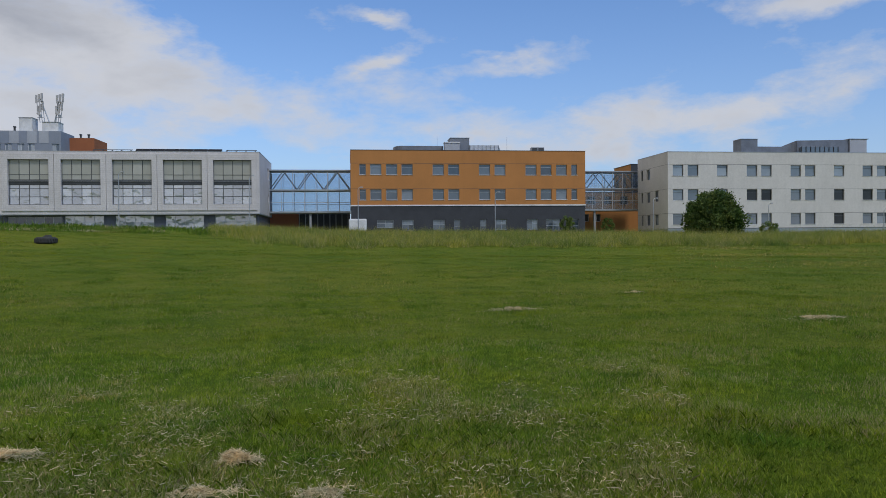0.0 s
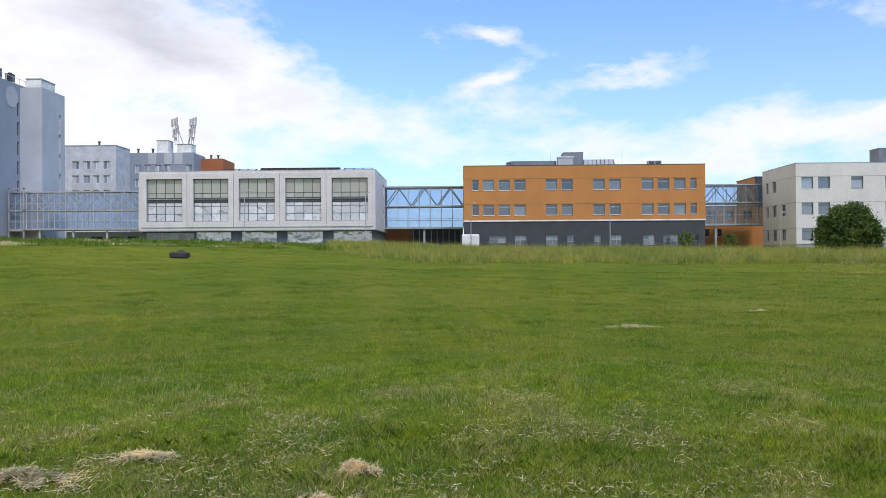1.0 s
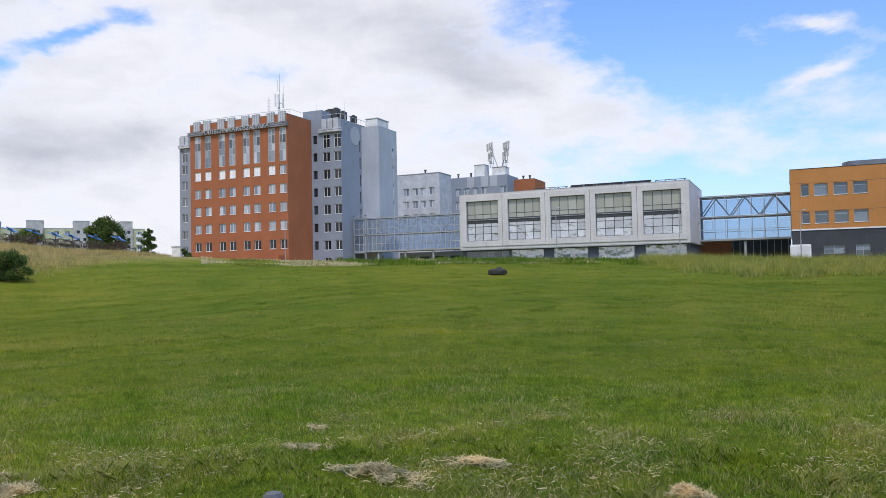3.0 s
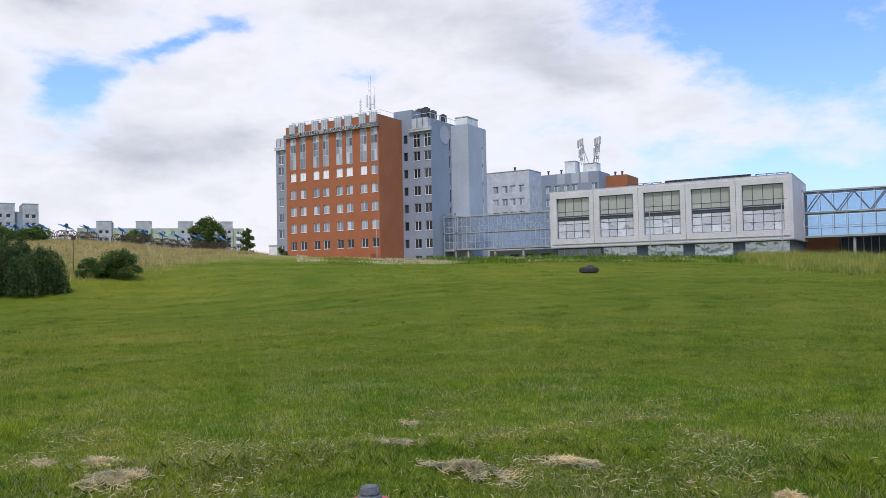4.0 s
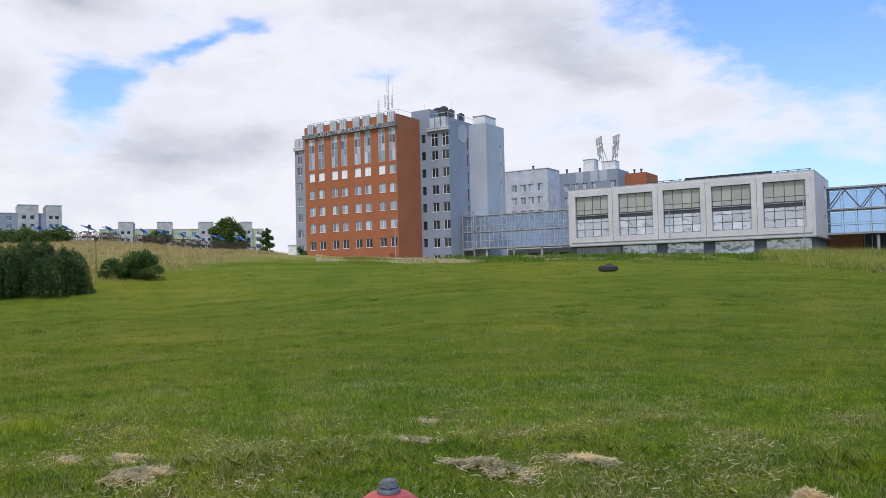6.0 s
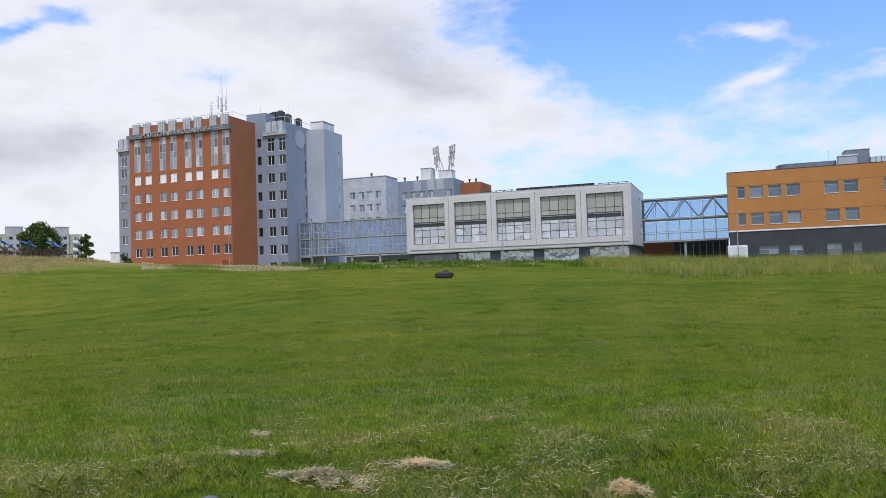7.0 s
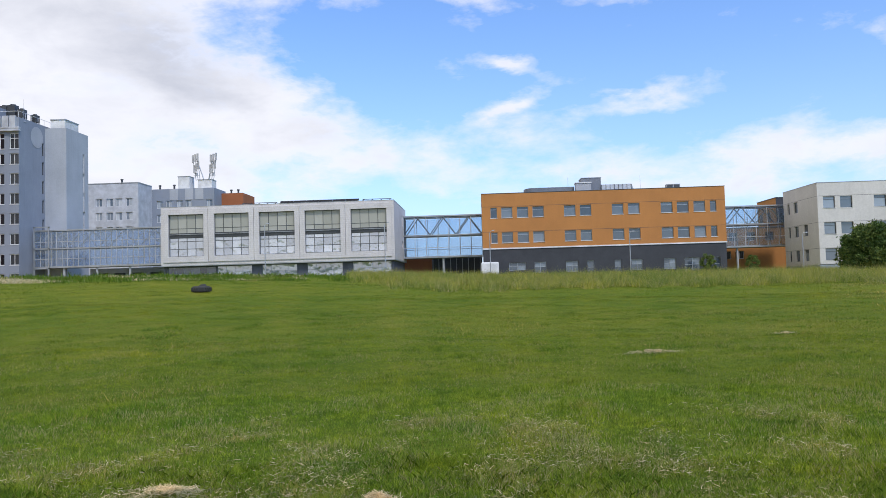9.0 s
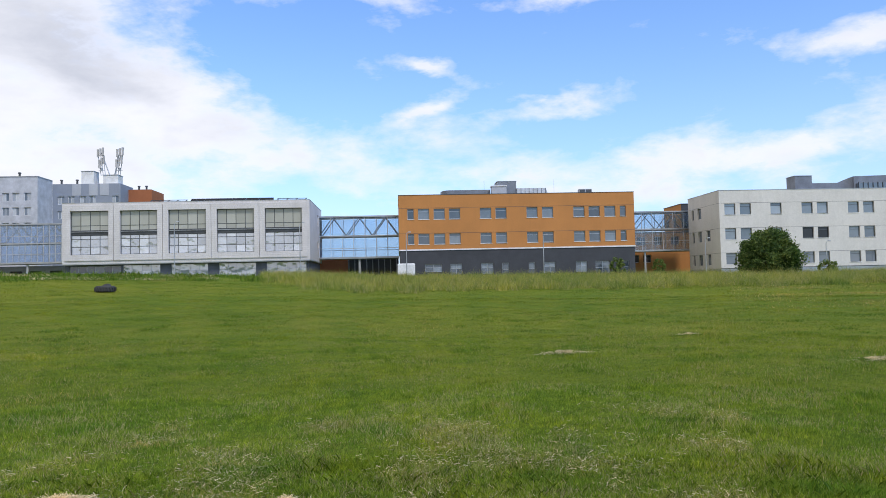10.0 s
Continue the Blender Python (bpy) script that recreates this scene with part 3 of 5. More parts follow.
# ---- white building with glazed bays ----
def glazed_building():
    x0, x1, y1, top = -46.2, -12.24, 125.0, 13.98
    b = thing("white_glazed_building", (-29, FRONT, 2), "white panelled building with five large glazed bays", "building")
    bays = [(-45.09, -39.89), (-38.36, -33.25), (-31.78, -26.59), (-25.12, -19.96), (-18.47, -13.31)]
    holes = [(a - x0, c - x0, 6.78, 12.87) for a, c in bays]
    sides = [(118.9 - FRONT, 120.6 - FRONT, 11.1, 12.8), (118.9 - FRONT, 120.6 - FRONT, 7.7, 8.7)]
    part("wall", walls(bmesh.new(), x0, x1, FRONT, y1, 5.55, top, holes, (), sides, 0.4), CONCRETE, b)
    for h in sides:
        window(b, (x1, FRONT), (0, 1), h, 1, glass=PANE_DARK)
    # raised panels round the bays
    joints = [-45.85, -39.22, -32.53, -25.89, -19.25, -12.6]
    for (a, c), j0, j1 in zip(bays, joints, joints[1:]):
        bm = facade(bmesh.new(), (j0 + 0.03, FRONT - 0.14), (1, 0), j1 - j0 - 0.06, 5.95, 13.64, [(a - j0 - 0.03, c - j0 - 0.03, 6.78, 12.87)], 0.14)
        facade(bm, (j1 - 0.03, FRONT - 0.14), (0, 1), 0.14, 5.95, 13.64)
        facade(bm, (j0 + 0.03, FRONT), (0, -1), 0.14, 5.95, 13.64)
        flat(bm, j0 + 0.03, j1 - 0.03, FRONT - 0.14, FRONT, 13.64)
        bm.faces.new([bm.verts.new(p) for p in ((j0 + 0.03, FRONT, 5.95), (j1 - 0.03, FRONT, 5.95), (j1 - 0.03, FRONT - 0.14, 5.95), (j0 + 0.03, FRONT - 0.14, 5.95))])
        part("bay_panel", bm, CONCRETE, b)
    for h in holes:
        a, c = h[0], h[1]
        window(b, (x0, FRONT), (1, 0), (a, c, 6.78, 9.52), 4, (0.4, 0.4, 0.2), 0.3, PANE_MIRROR, DARKMETAL, bar=0.07)
        window(b, (x0, FRONT), (1, 0), (a, c, 10.13, 12.87), 4, (0.26, 0.74), 0.3, PANE_BLIND, DARKMETAL, bar=0.07)
        part("spandrel", boxes((x0 + a, x0 + c, FRONT + 0.25, FRONT + 0.38, 9.52, 10.13)), DARKMETAL, b, "dark spandrel panel")
        part("bay_rail", boxes((x0 + a, x0 + c, FRONT + 0.1, FRONT + 0.16, 9.95, 10.02)), METAL, b)
    part("soffit", boxes((x0, x1, FRONT, y1, 5.4, 5.55)), METAL, b)
    part("roof", boxes((x0 + 0.3, x1 - 0.3, FRONT + 0.3, y1 - 0.3, 13.4, 13.6)), ROOFING, b)
    part("parapet_cap", boxes((x0 - 0.03, x1 + 0.03, FRONT - 0.03, FRONT + 0.35, top, top + 0.06), (x1 - 0.3, x1 + 0.03, FRONT + 0.35, y1, top, top + 0.06), (x0 - 0.03, x0 + 0.3, FRONT + 0.35, y1, top, top + 0.06)), METAL, b)
    # ground floor, set back
    gy = FRONT + 0.9
    glazed = [(-38.3, -33.2), (-31.7, -26.6), (-25.1, -19.95), (-18.45, -12.9)]
    gh = [(a - x0, c - x0, 2.2, 5.3) for a, c in glazed] + [(0.6, 7.6, 4.2, 5.2)]
    part("ground_floor_wall", walls(bmesh.new(), x0 + 0.02, x1 - 0.3, gy, y1 - 0.3, 0.5, 5.4, gh), GREYBLUE, b, "dark blue-grey ground floor wall")
    for h in gh[:4]:
        window(b, (x0 + 0.02, gy), (1, 0), h, 4, (0.72, 0.28), 0.12, PANE_MIRROR, METAL, bar=0.06)
    window(b, (x0 + 0.02, gy), (1, 0), gh[4], 6, (1.0,), 0.12, PANE, METAL, bar=0.06)
    # roof: rails and a dark collector
    p = thing("solar_collector", (-24, 112, 13.6), "long dark solar collector on the flat roof", "solar panel")
    bm = bmesh.new()
    for k in range(6):
        xa = -29.68 + k * 1.97
        bm = bmesh.new()
        bm2 = [(xa, 111.6, 14.25), (xa + 1.93, 111.6, 14.25), (xa + 1.93, 112.6, 14.8), (xa, 112.6, 14.8)]
        lo, hi = [bm.verts.new(q) for q in bm2], [bm.verts.new((q[0], q[1], q[2] + 0.06)) for q in bm2]
        bm.faces.new(hi), bm.faces.new(lo[::-1])
        for i in range(4):
            bm.faces.new((lo[i], lo[(i + 1) % 4], hi[(i + 1) % 4], hi[i]))
        part("panel", bm, BLACK, p)
    for k in range(7):
        part("stand", rods(((-29.6 + k * 1.95, 112.5, 13.6), (-29.6 + k * 1.95, 112.5, 14.75), 0.04), ((-29.6 + k * 1.95, 111.7, 13.6), (-29.6 + k * 1.95, 111.7, 14.26), 0.04)), METAL, p)
    for xa, xb in ((-35.6, -30.4), (-17.4, -13.2)):
        q = thing("roof_mounting_rail", ((xa + xb) / 2, 112, 13.6), "bare metal mounting rails on the roof", "rail")
        part("rail", rods(((xa, 112.9, 14.74), (xb, 112.9, 14.74), 0.05), ((xa, 112.2, 14.45), (xb, 112.2, 14.45), 0.05), ((xa, 111.6, 14.2), (xb, 111.6, 14.2), 0.05)), DARKMETAL, q)
        n = int((xb - xa) / 1.1)
        for k in range(n + 1):
            x = xa + 0.1 + k * (xb - xa - 0.2) / n
            part("stand", rods(((x, 112.7, 13.6), (x, 112.7, 14.5), 0.05), ((x - 0.25, 111.4, 14.15), (x + 0.2, 112.9, 14.75), 0.045)), DARKMETAL, q)


GREYBLUE = material("dark_blue_grey_panel", (0.085, 0.095, 0.125), 0.5, amount=0.06)
glazed_building()


# ---- pale building ----
def pale_building():
    x0, x1, y1 = 46.9, 100.0, 120.2
    b = thing("pale_office_building", (73, FRONT, 2), "three-storey pale panelled office building with square windows", "building")
    edges = [(47.67, 49.3), (49.98, 51.65), (54.57, 56.25), (59.27, 60.95), (61.58, 63.26), (66.29, 67.97), (68.63, 70.3), (73.34, 75.03), (78.04, 79.72), (80.4, 82.08), (85.1, 86.8), (89.8, 91.5), (92.2, 93.9)]
    holes = [(a - x0, c - x0, z, z + 1.62) for z in (3.58, 7.2, 10.82) for a, c in edges]
    side = [(117.9 - FRONT, 118.75 - FRONT, 10.8, 12.4), (115.0 - FRONT, 116.4 - FRONT, 10.8, 12.4)]
    for z in (7.2, 3.6):
        side += [(117.9 - FRONT, 118.75 - FRONT, z, z + 1.6), (115.0 - FRONT, 116.4 - FRONT, z, z + 1.6), (111.8 - FRONT, 113.2 - FRONT, z, z + 1.6)]
    lefts = [(y1 - FRONT - c, y1 - FRONT - a, d, e) for a, c, d, e in side]
    part("wall", walls(bmesh.new(), x0, x1, FRONT, y1, 2.95, ROOF, holes, lefts), CREAM, b)
    for k, h in enumerate(holes):
        window(b, (x0, FRONT), (1, 0), h, 1, (0.74, 0.26), glass=PANE_DARK if k in (7, 16, 17, 20, 21) else PANE_BLUE, frame_mat=DARKMETAL, sill=1)
    for h in lefts:
        window(b, (x0, y1), (0, -1), h, 1, (0.74, 0.26), glass=PANE_BLUE, frame_mat=DARKMETAL)
    part("plinth", walls(bmesh.new(), x0 - 0.05, x1, FRONT - 0.05, y1, 0.5, 2.95), METAL, b, "grey plinth")
    part("plinth_cap", boxes((x0 - 0.08, x1, FRONT - 0.1, FRONT, 2.95, 3.03)), DARKMETAL, b)
    for z in (8.86, 12.5, 5.24):
        part("panel_joint", boxes((x0, x1, FRONT - 0.006, FRONT, z, z + 0.035), (x0 - 0.006, x0, FRONT, y1, z, z + 0.035)), DARKMETAL, b)
    part("roof", boxes((x0 + 0.3, x1 - 0.3, FRONT + 0.3, y1 - 0.3, 13.7, 13.9)), ROOFING, b)
    part("parapet_cap", boxes((x0 - 0.04, x1, FRONT - 0.04, FRONT + 0.3, ROOF, ROOF + 0.07), (x0 - 0.04, x0 + 0.3, FRONT + 0.3, y1, ROOF, ROOF + 0.07)), METAL, b)
    h = thing("lift_housing", (64.5, 118, 13.9), "dark grey lift housing on the roof", "roof plant")
    part("housing", boxes((63.1, 65.9, 117, 119.6, 13.9, 17.5)), SCREEN, h)
    part("cap", boxes((63.03, 65.97, 116.93, 119.67, 17.5, 17.58)), METAL, h)
    s = thing("roof_screen", (75, 117, 13.9), "curved grey louvred plant screen on the roof", "roof plant")
    bm = bmesh.new()
    pts = [(65.0, 117.6, 15.4), (70.4, 117.6, 15.4)] + [(70.4 + 2.2 * math.sin(k * math.pi / 12), 117.6 - 0.9 * (1 - math.cos(k * math.pi / 12)), 15.4 + 0.9 * math.sin(k * math.pi / 12)) for k in range(1, 7)] + [(81.6, 116.7, 16.5)]
    for (ax, ay, az), (bx, by, bz) in zip(pts, pts[1:]):
        for d, flip in ((0, False), (0.15, True)):
            q = [(ax, ay + d, 13.9), (bx, by + d, 13.9), (bx, by + d, bz + 1.0), (ax, ay + d, az + 1.0)]
            bm.faces.new([bm.verts.new(p) for p in (q[::-1] if flip else q)])
        bm.faces.new([bm.verts.new(p) for p in ((ax, ay, az + 1.0), (bx, by, bz + 1.0), (bx, by + 0.15, bz + 1.0), (ax, ay + 0.15, az + 1.0))])
    part("screen", bm, SCREEN, s)
    part("glazed_screen", boxes((73.0, 79.5, 116.4, 116.6, 13.9, 16.2)), PANE_BLUE, s)
    for k in range(9):
        part("post", boxes((73.1 + k * 0.8, 73.18 + k * 0.8, 116.3, 116.4, 13.9, 16.3)), DARKMETAL, s)
    w = thing("ventilation_unit", (82.6, 117, 13.9), "pale ventilation unit on the roof", "roof plant")
    part("casing", boxes((81.65, 84.6, 116.4, 119, 13.9, 17.55)), PALE_GREY, w)
    part("lid", boxes((81.55, 84.9, 116.3, 119.1, 17.55, 17.65)), METAL, w)


PANE_BLUE = glass_material("grey_blue_glass", (0.07, 0.09, 0.115), (0.27, 0.31, 0.35), 1.9, 0.03)
pale_building()


# ---- tower ----
def tower():
    x0, x1, y0, y1, top = -101.3, -79.4, 110.0, 117.4, 30.6
    b = thing("terracotta_tower", (-90, 110, 4), "ten-storey terracotta and grey tower block with rows of white windows", "building")
    cols = [(-100.26, -98.81), (-97.87, -96.39), (-94.61, -93.13), (-92.26, -90.8), (-89.09, -87.61), (-86.75, -85.27), (-83.51, -82.04), (-81.12, -79.68)]
    levels = (6.95, 10.25, 13.5, 16.75, 20.05)
    holes = [(a - x0, c - x0, z, z + 1.66) for z in levels for a, c in cols]
    tall = [(a - x0, c - x0, 22.35, 28.3) for a, c in cols]
    part("terracotta_wall", walls(bmesh.new(), x0, x1, y0, y1, 2.0, top, holes + tall, depth=0.18), TERRACOTTA, b, "terracotta plaster wall")
    for k, h in enumerate(holes):
        window(b, (x0, y0), (1, 0), h, 2, glass=PANE_DARK if k < 8 else PANE_WHITE if 32 <= k < 39 else PANE_LIGHT, frame_mat=FRAME, depth=0.14, sill=1, bar=0.07)
    for h in tall:
        window(b, (x0, y0), (1, 0), h, 2, (0.34, 0.2, 0.26, 0.2), 0.05, (PANE_LIGHT, PANE_LIGHT, PANE, PANE_LIGHT), SILVER, bar=0.09)
    for a, c in cols:
        part("fin_panel", boxes((a, c, y0 - 0.22, y0 + 0.2, 29.25, 31.05)), SILVER, b, "ribbed silver panel")
        part("fin_rib", boxes(*[(a + (c - a) * k / 3 - 0.04, a + (c - a) * k / 3 + 0.04, y0 - 0.27, y0 - 0.22, 29.25, 31.1) for k in range(4)]), METAL, b)
    part("sign_band", boxes((x0 - 0.25, x1 + 0.25, y0 - 0.5, y0 - 0.02, 28.4, 28.52), (x0 - 0.2, x1 + 0.2, y0 - 0.44, y0 - 0.02, 28.52, 28.68), (x0 - 0.25, x1 + 0.25, y0 - 0.5, y0 - 0.02, 28.68, 28.8), (x0 - 0.2, x1 + 0.2, y0 - 0.44, y0 - 0.02, 28.8, 28.98), (x0 - 0.25, x1 + 0.25, y0 - 0.5, y0 - 0.02, 28.98, 29.12)), METAL2, b, "ribbed grey metal band")
    font = bpy.data.curves.new("sign_lettering", "FONT")
    font.body, font.size, font.extrude, font.align_x = "POLITECHNIKA KOSZALIŃSKA", 1.1, 0.06, "CENTER"
    font.materials.append(FLATWHITE)
    t = new("sign_lettering", font)
    t.parent = b
    t.matrix_parent_inverse = Matrix.Translation(-b.location)
    t.matrix_basis = pose(-90.4, y0 - 0.62, 28.42, 90, 0, 0)
    tagged(t, "pale raised sign letters")
    part("roof", boxes((x0 + 0.25, x1 - 0.25, y0 + 0.3, y1, 29.9, 30.1)), ROOFING, b)
    part("parapet_cap", boxes((x0 - 0.03, x1 + 0.03, y0 - 0.03, y0 + 0.25, top, top + 0.06), (x1 - 0.25, x1 + 0.03, y0 + 0.25, y1, top, top + 0.06)), METAL, b)
    posts = [(x0 + 0.5 + k * 1.78, y0 + 0.9) for k in range(13)]
    rail = rods(*[((ax, ay, 31.55), (bx, by, 31.55), 0.05) for (ax, ay), (bx, by) in zip(posts, posts[1:])], *[((ax, ay, 31.1), (bx, by, 31.1), 0.025) for (ax, ay), (bx, by) in zip(posts, posts[1:])], ((posts[-1][0], y0 + 0.9, 31.55), (posts[-1][0], y1, 31.55), 0.035))
    part("roof_rail", rail, FRAME, b, "white roof railing")
    for x, y in posts:
        part("rail_post", rods(((x, y, 30.1), (x, y, 31.55), 0.035)), FRAME, b)
    # grey core and wings
    gx0, gx1, gy0, gy1, gtop = -111.0, -73.1, 117.5, 131.0, 30.4
    right = [(-76.95, -75.5), (-74.62, -73.14)]
    gl = (25.3, 22.8, 19.6, 16.4, 13.2, 9.95, 6.7, 3.6)
    gh = [(a - gx0, c - gx0, z, z + (2.5 if z == 25.3 else 1.75)) for z in gl for a, c in right]
    lw = [(-110.4 - gx0, -108.95 - gx0, z, z + (2.8 if k == 0 else 1.7)) for k, z in enumerate((25.2, 22.95, 19.75, 16.5, 13.25, 9.95, 6.7))]
    slots = [(-79.08 - gx0, -78.2 - gx0, 26.2 - 3.23 * k, 27.75 - 3.23 * k) for k in range(7)]
    narrow = [(124.0 - gy0, 124.55 - gy0, 25.2 - 3.23 * k, 27.4 - 3.23 * k) for k in range(5)]
    part("grey_wall", walls(bmesh.new(), gx0, gx1, gy0, gy1, 1.5, gtop, gh + lw + slots, (), narrow, 0.18), GREY, b, "blue-grey plaster wall")
    for h in gh + lw:
        window(b, (gx0, gy0), (1, 0), h, 2, (1.0,) if h[3] - h[2] < 2 else (0.68, 0.32), glass=PANE_DARK if h in gh else PANE, frame_mat=FRAME, depth=0.14, sill=1, bar=0.08)
    for h in slots:
        window(b, (gx0, gy0), (1, 0), h, 1, glass=PANE_DARK, frame_mat=DARKMETAL)
    for h in narrow:
        window(b, (gx1, gy0), (0, 1), h, 1, glass=PANE_DARK, frame_mat=DARKMETAL)
    for xa, xb in ((-77.6, -72.8), (gx0 + 0.02, -108.1)):
        part("ledge", boxes((xa, xb, gy0 - 0.55, gy0, 28.1, 28.25), (xa + 0.05, xb - 0.05, gy0 - 0.5, gy0, 28.25, 28.5), (xa, xb, gy0 - 0.55, gy0, 28.5, 28.75)), SILVER, b)
    for xa in (-77.0, -75.7, -74.5):
        part("fin_panel", boxes((xa, xa + 1.0, gy0 - 0.3, gy0, 28.75, 30.6)), SILVER, b)
    for xa in (-110.5, -109.3):
        part("fin_panel", boxes((xa, xa + 0.9, gy0 - 0.3, gy0, 28.75, 30.6)), SILVER, b)
    part("roof_block", boxes((-81.5, -77.4, 117.9, 123, gtop - 0.3, 32.5)), GREY, b)
    part("roof", boxes((gx0 + 0.3, gx1 - 0.3, gy0 + 0.3, gy1 - 0.3, 29.7, 29.9)), ROOFING, b)
    # round emblem on the side wall: a plain pale disc
    bm = bmesh.new()
    for k in range(32):
        a, c = k * math.tau / 32, (k + 1) * math.tau / 32
        for r0, r1, d in ((1.5, 1.75, 0.05),):
            q = [(gx1 + d, 122.4 + r * math.cos(w), 28.0 + r * math.sin(w)) for r, w in ((r0, a), (r1, a), (r1, c), (r0, c))]
            bm.faces.new([bm.verts.new(p) for p in q])
        bm.faces.new([bm.verts.new(p) for p in ((gx1 + 0.03, 122.4, 28.0), (gx1 + 0.03, 122.4 + 1.5 * math.cos(a), 28.0 + 1.5 * math.sin(a)), (gx1 + 0.03, 122.4 + 1.5 * math.cos(c), 28.0 + 1.5 * math.sin(c)))])
    part("emblem", bm, PALE_GREY, b, "pale round emblem disc")
    # stair block
    part("stair_wall", walls(bmesh.new(), gx1 + 0.005, -69.4, 124.8, 132.0, 1.5, 30.0, (), (), [(5.3, 5.95, 23 - 3.4 * k, 26.4 - 3.4 * k) for k in range(4)], 0.2), PALE_GREY, b, "pale grey stair block")
    part("stair_roof", boxes((gx1 + 0.05, -69.5, 124.9, 131.9, 29.7, 30.02)), ROOFING, b)
    for k in range(4):
        window(b, (-69.4, 124.8), (0, 1), (5.3, 5.95, 23 - 3.4 * k, 26.4 - 3.4 * k), 1, (0.25, 0.25, 0.25, 0.25), glass=PANE_LIGHT, frame_mat=FRAME)
    part("stair_roof_box", boxes((-72.3, -69.8, 125.2, 129.5, 30.02, 31.45)), WHITE, b)
    part("stair_roof_cap", boxes((-72.4, -69.7, 125.1, 129.6, 31.45, 31.6)), METAL, b)
    part("plinth_steps", boxes((-86.5, -79.6, 107.6, 109.98, 4.2, 5.2), (-85.5, -80.4, 108.4, 109.98, 5.2, 5.75)), TERRACOTTA, b, "low brick entrance steps")
    # roof plant and aerials
    for xa, ya, wide, low, high in ((-78.0, 121.0, 0.62, 31.5, 33.2), (-76.6, 121.0, 0.62, 31.5, 33.3), (-75.2, 121.2, 0.5, 31.2, 32.6), (-74.3, 123.4, 0.45, 30.9, 32.1)):
        u = thing("cooling_unit", (xa, ya, 29.9), "dark cooling unit on a steel stand on the tower roof", "roof plant", "tower roof units")
        part("casing", boxes((xa - wide, xa + wide, ya, ya + 1.2, low, high)), DARKMETAL, u)
        part("fan_cowl", rods(((xa, ya + 0.6, high), (xa, ya + 0.6, high + 0.18), wide * 0.7), n=12), DARKMETAL, u)
        for px, py in ((xa - wide + 0.08, ya + 0.1), (xa + wide - 0.08, ya + 0.1), (xa - wide + 0.08, ya + 1.1), (xa + wide - 0.08, ya + 1.1)):
            part("leg", boxes((px - 0.06, px + 0.06, py - 0.06, py + 0.06, 29.9, low)), METAL, u)
    part("core_rail", rods(((-77.3, gy0 + 0.6, 31.5), (gx1 - 0.4, gy0 + 0.6, 31.5), 0.04), ((gx1 - 0.4, gy0 + 0.6, 31.5), (gx1 - 0.4, gy1, 31.5), 0.04)), FRAME, b, "white roof railing")
    for k in range(8):
        part("rail_post", rods(((gx1 - 0.4, gy0 + 0.6 + k * 1.8, 29.9), (gx1 - 0.4, gy0 + 0.6 + k * 1.8, 31.5), 0.035)), FRAME, b)
    for x, ztop, clusters in ((-83.1, 38.8, True), (-85.5, 34.7, False)):
        a = thing("antenna_mast", (x, 113, 30.1), "slim antenna mast with panel aerials on the tower roof", "antenna")
        part("mast", rods(((x, 113, 30.1), (x, 113, ztop), 0.07, 0.03)), METAL, a)
        if clusters:
            for k in range(5):
                w = k * math.tau / 5
                px, py = x + 0.75 * math.cos(w), 113 + 0.75 * math.sin(w)
                part("panel_aerial", boxes((px - 0.12, px + 0.12, py - 0.1, py + 0.1, 32.5 + 0.3 * (k % 2), 34.8 + 0.3 * (k % 2))), FRAME, a)
                part("bracket", rods(((x, 113, 33.4), (px, py, 33.4), 0.03)), METAL, a)
            part("side_rod", rods(((x + 0.9, 113, 33.0), (x + 0.9, 113, 36.6), 0.04)), FRAME, a)
            part("whip", rods(((x - 0.45, 113, 35.6), (x - 0.45, 113, 37.6), 0.05), ((x, 113, 36.0), (x - 0.45, 113, 36.0), 0.03)), FRAME, a)
        else:
            for k in range(4):
                part("stub", boxes((x - 0.28, x + 0.28, 112.95, 113.05, 32.4 + k * 0.55, 32.62 + k * 0.55)), FRAME, a)
    for x, y in ((-78.5, 118), (-73.2, 119)):
        a = thing("rod_aerial", (x, y, 29.9), "thin rod aerial on the roof", "aerial")
        part("mast", rods(((x, y, 29.9), (x, y, 33.6), 0.03, 0.02)), METAL, a)
        part("foot", boxes((x - 0.2, x + 0.2, y - 0.2, y + 0.2, 29.9, 30.05)), PALE_GREY, a)


METAL2 = material("weathered_metal", (0.24, 0.25, 0.27), 0.5, 0.3, amount=0.1)
# near-white base colour paints the bright reflection in one row of tower windows
PANE_WHITE = glass_material("painted_reflection_glass", (0.75, 0.76, 0.77), (0.85, 0.85, 0.85), 1.7, 0.02)
tower()


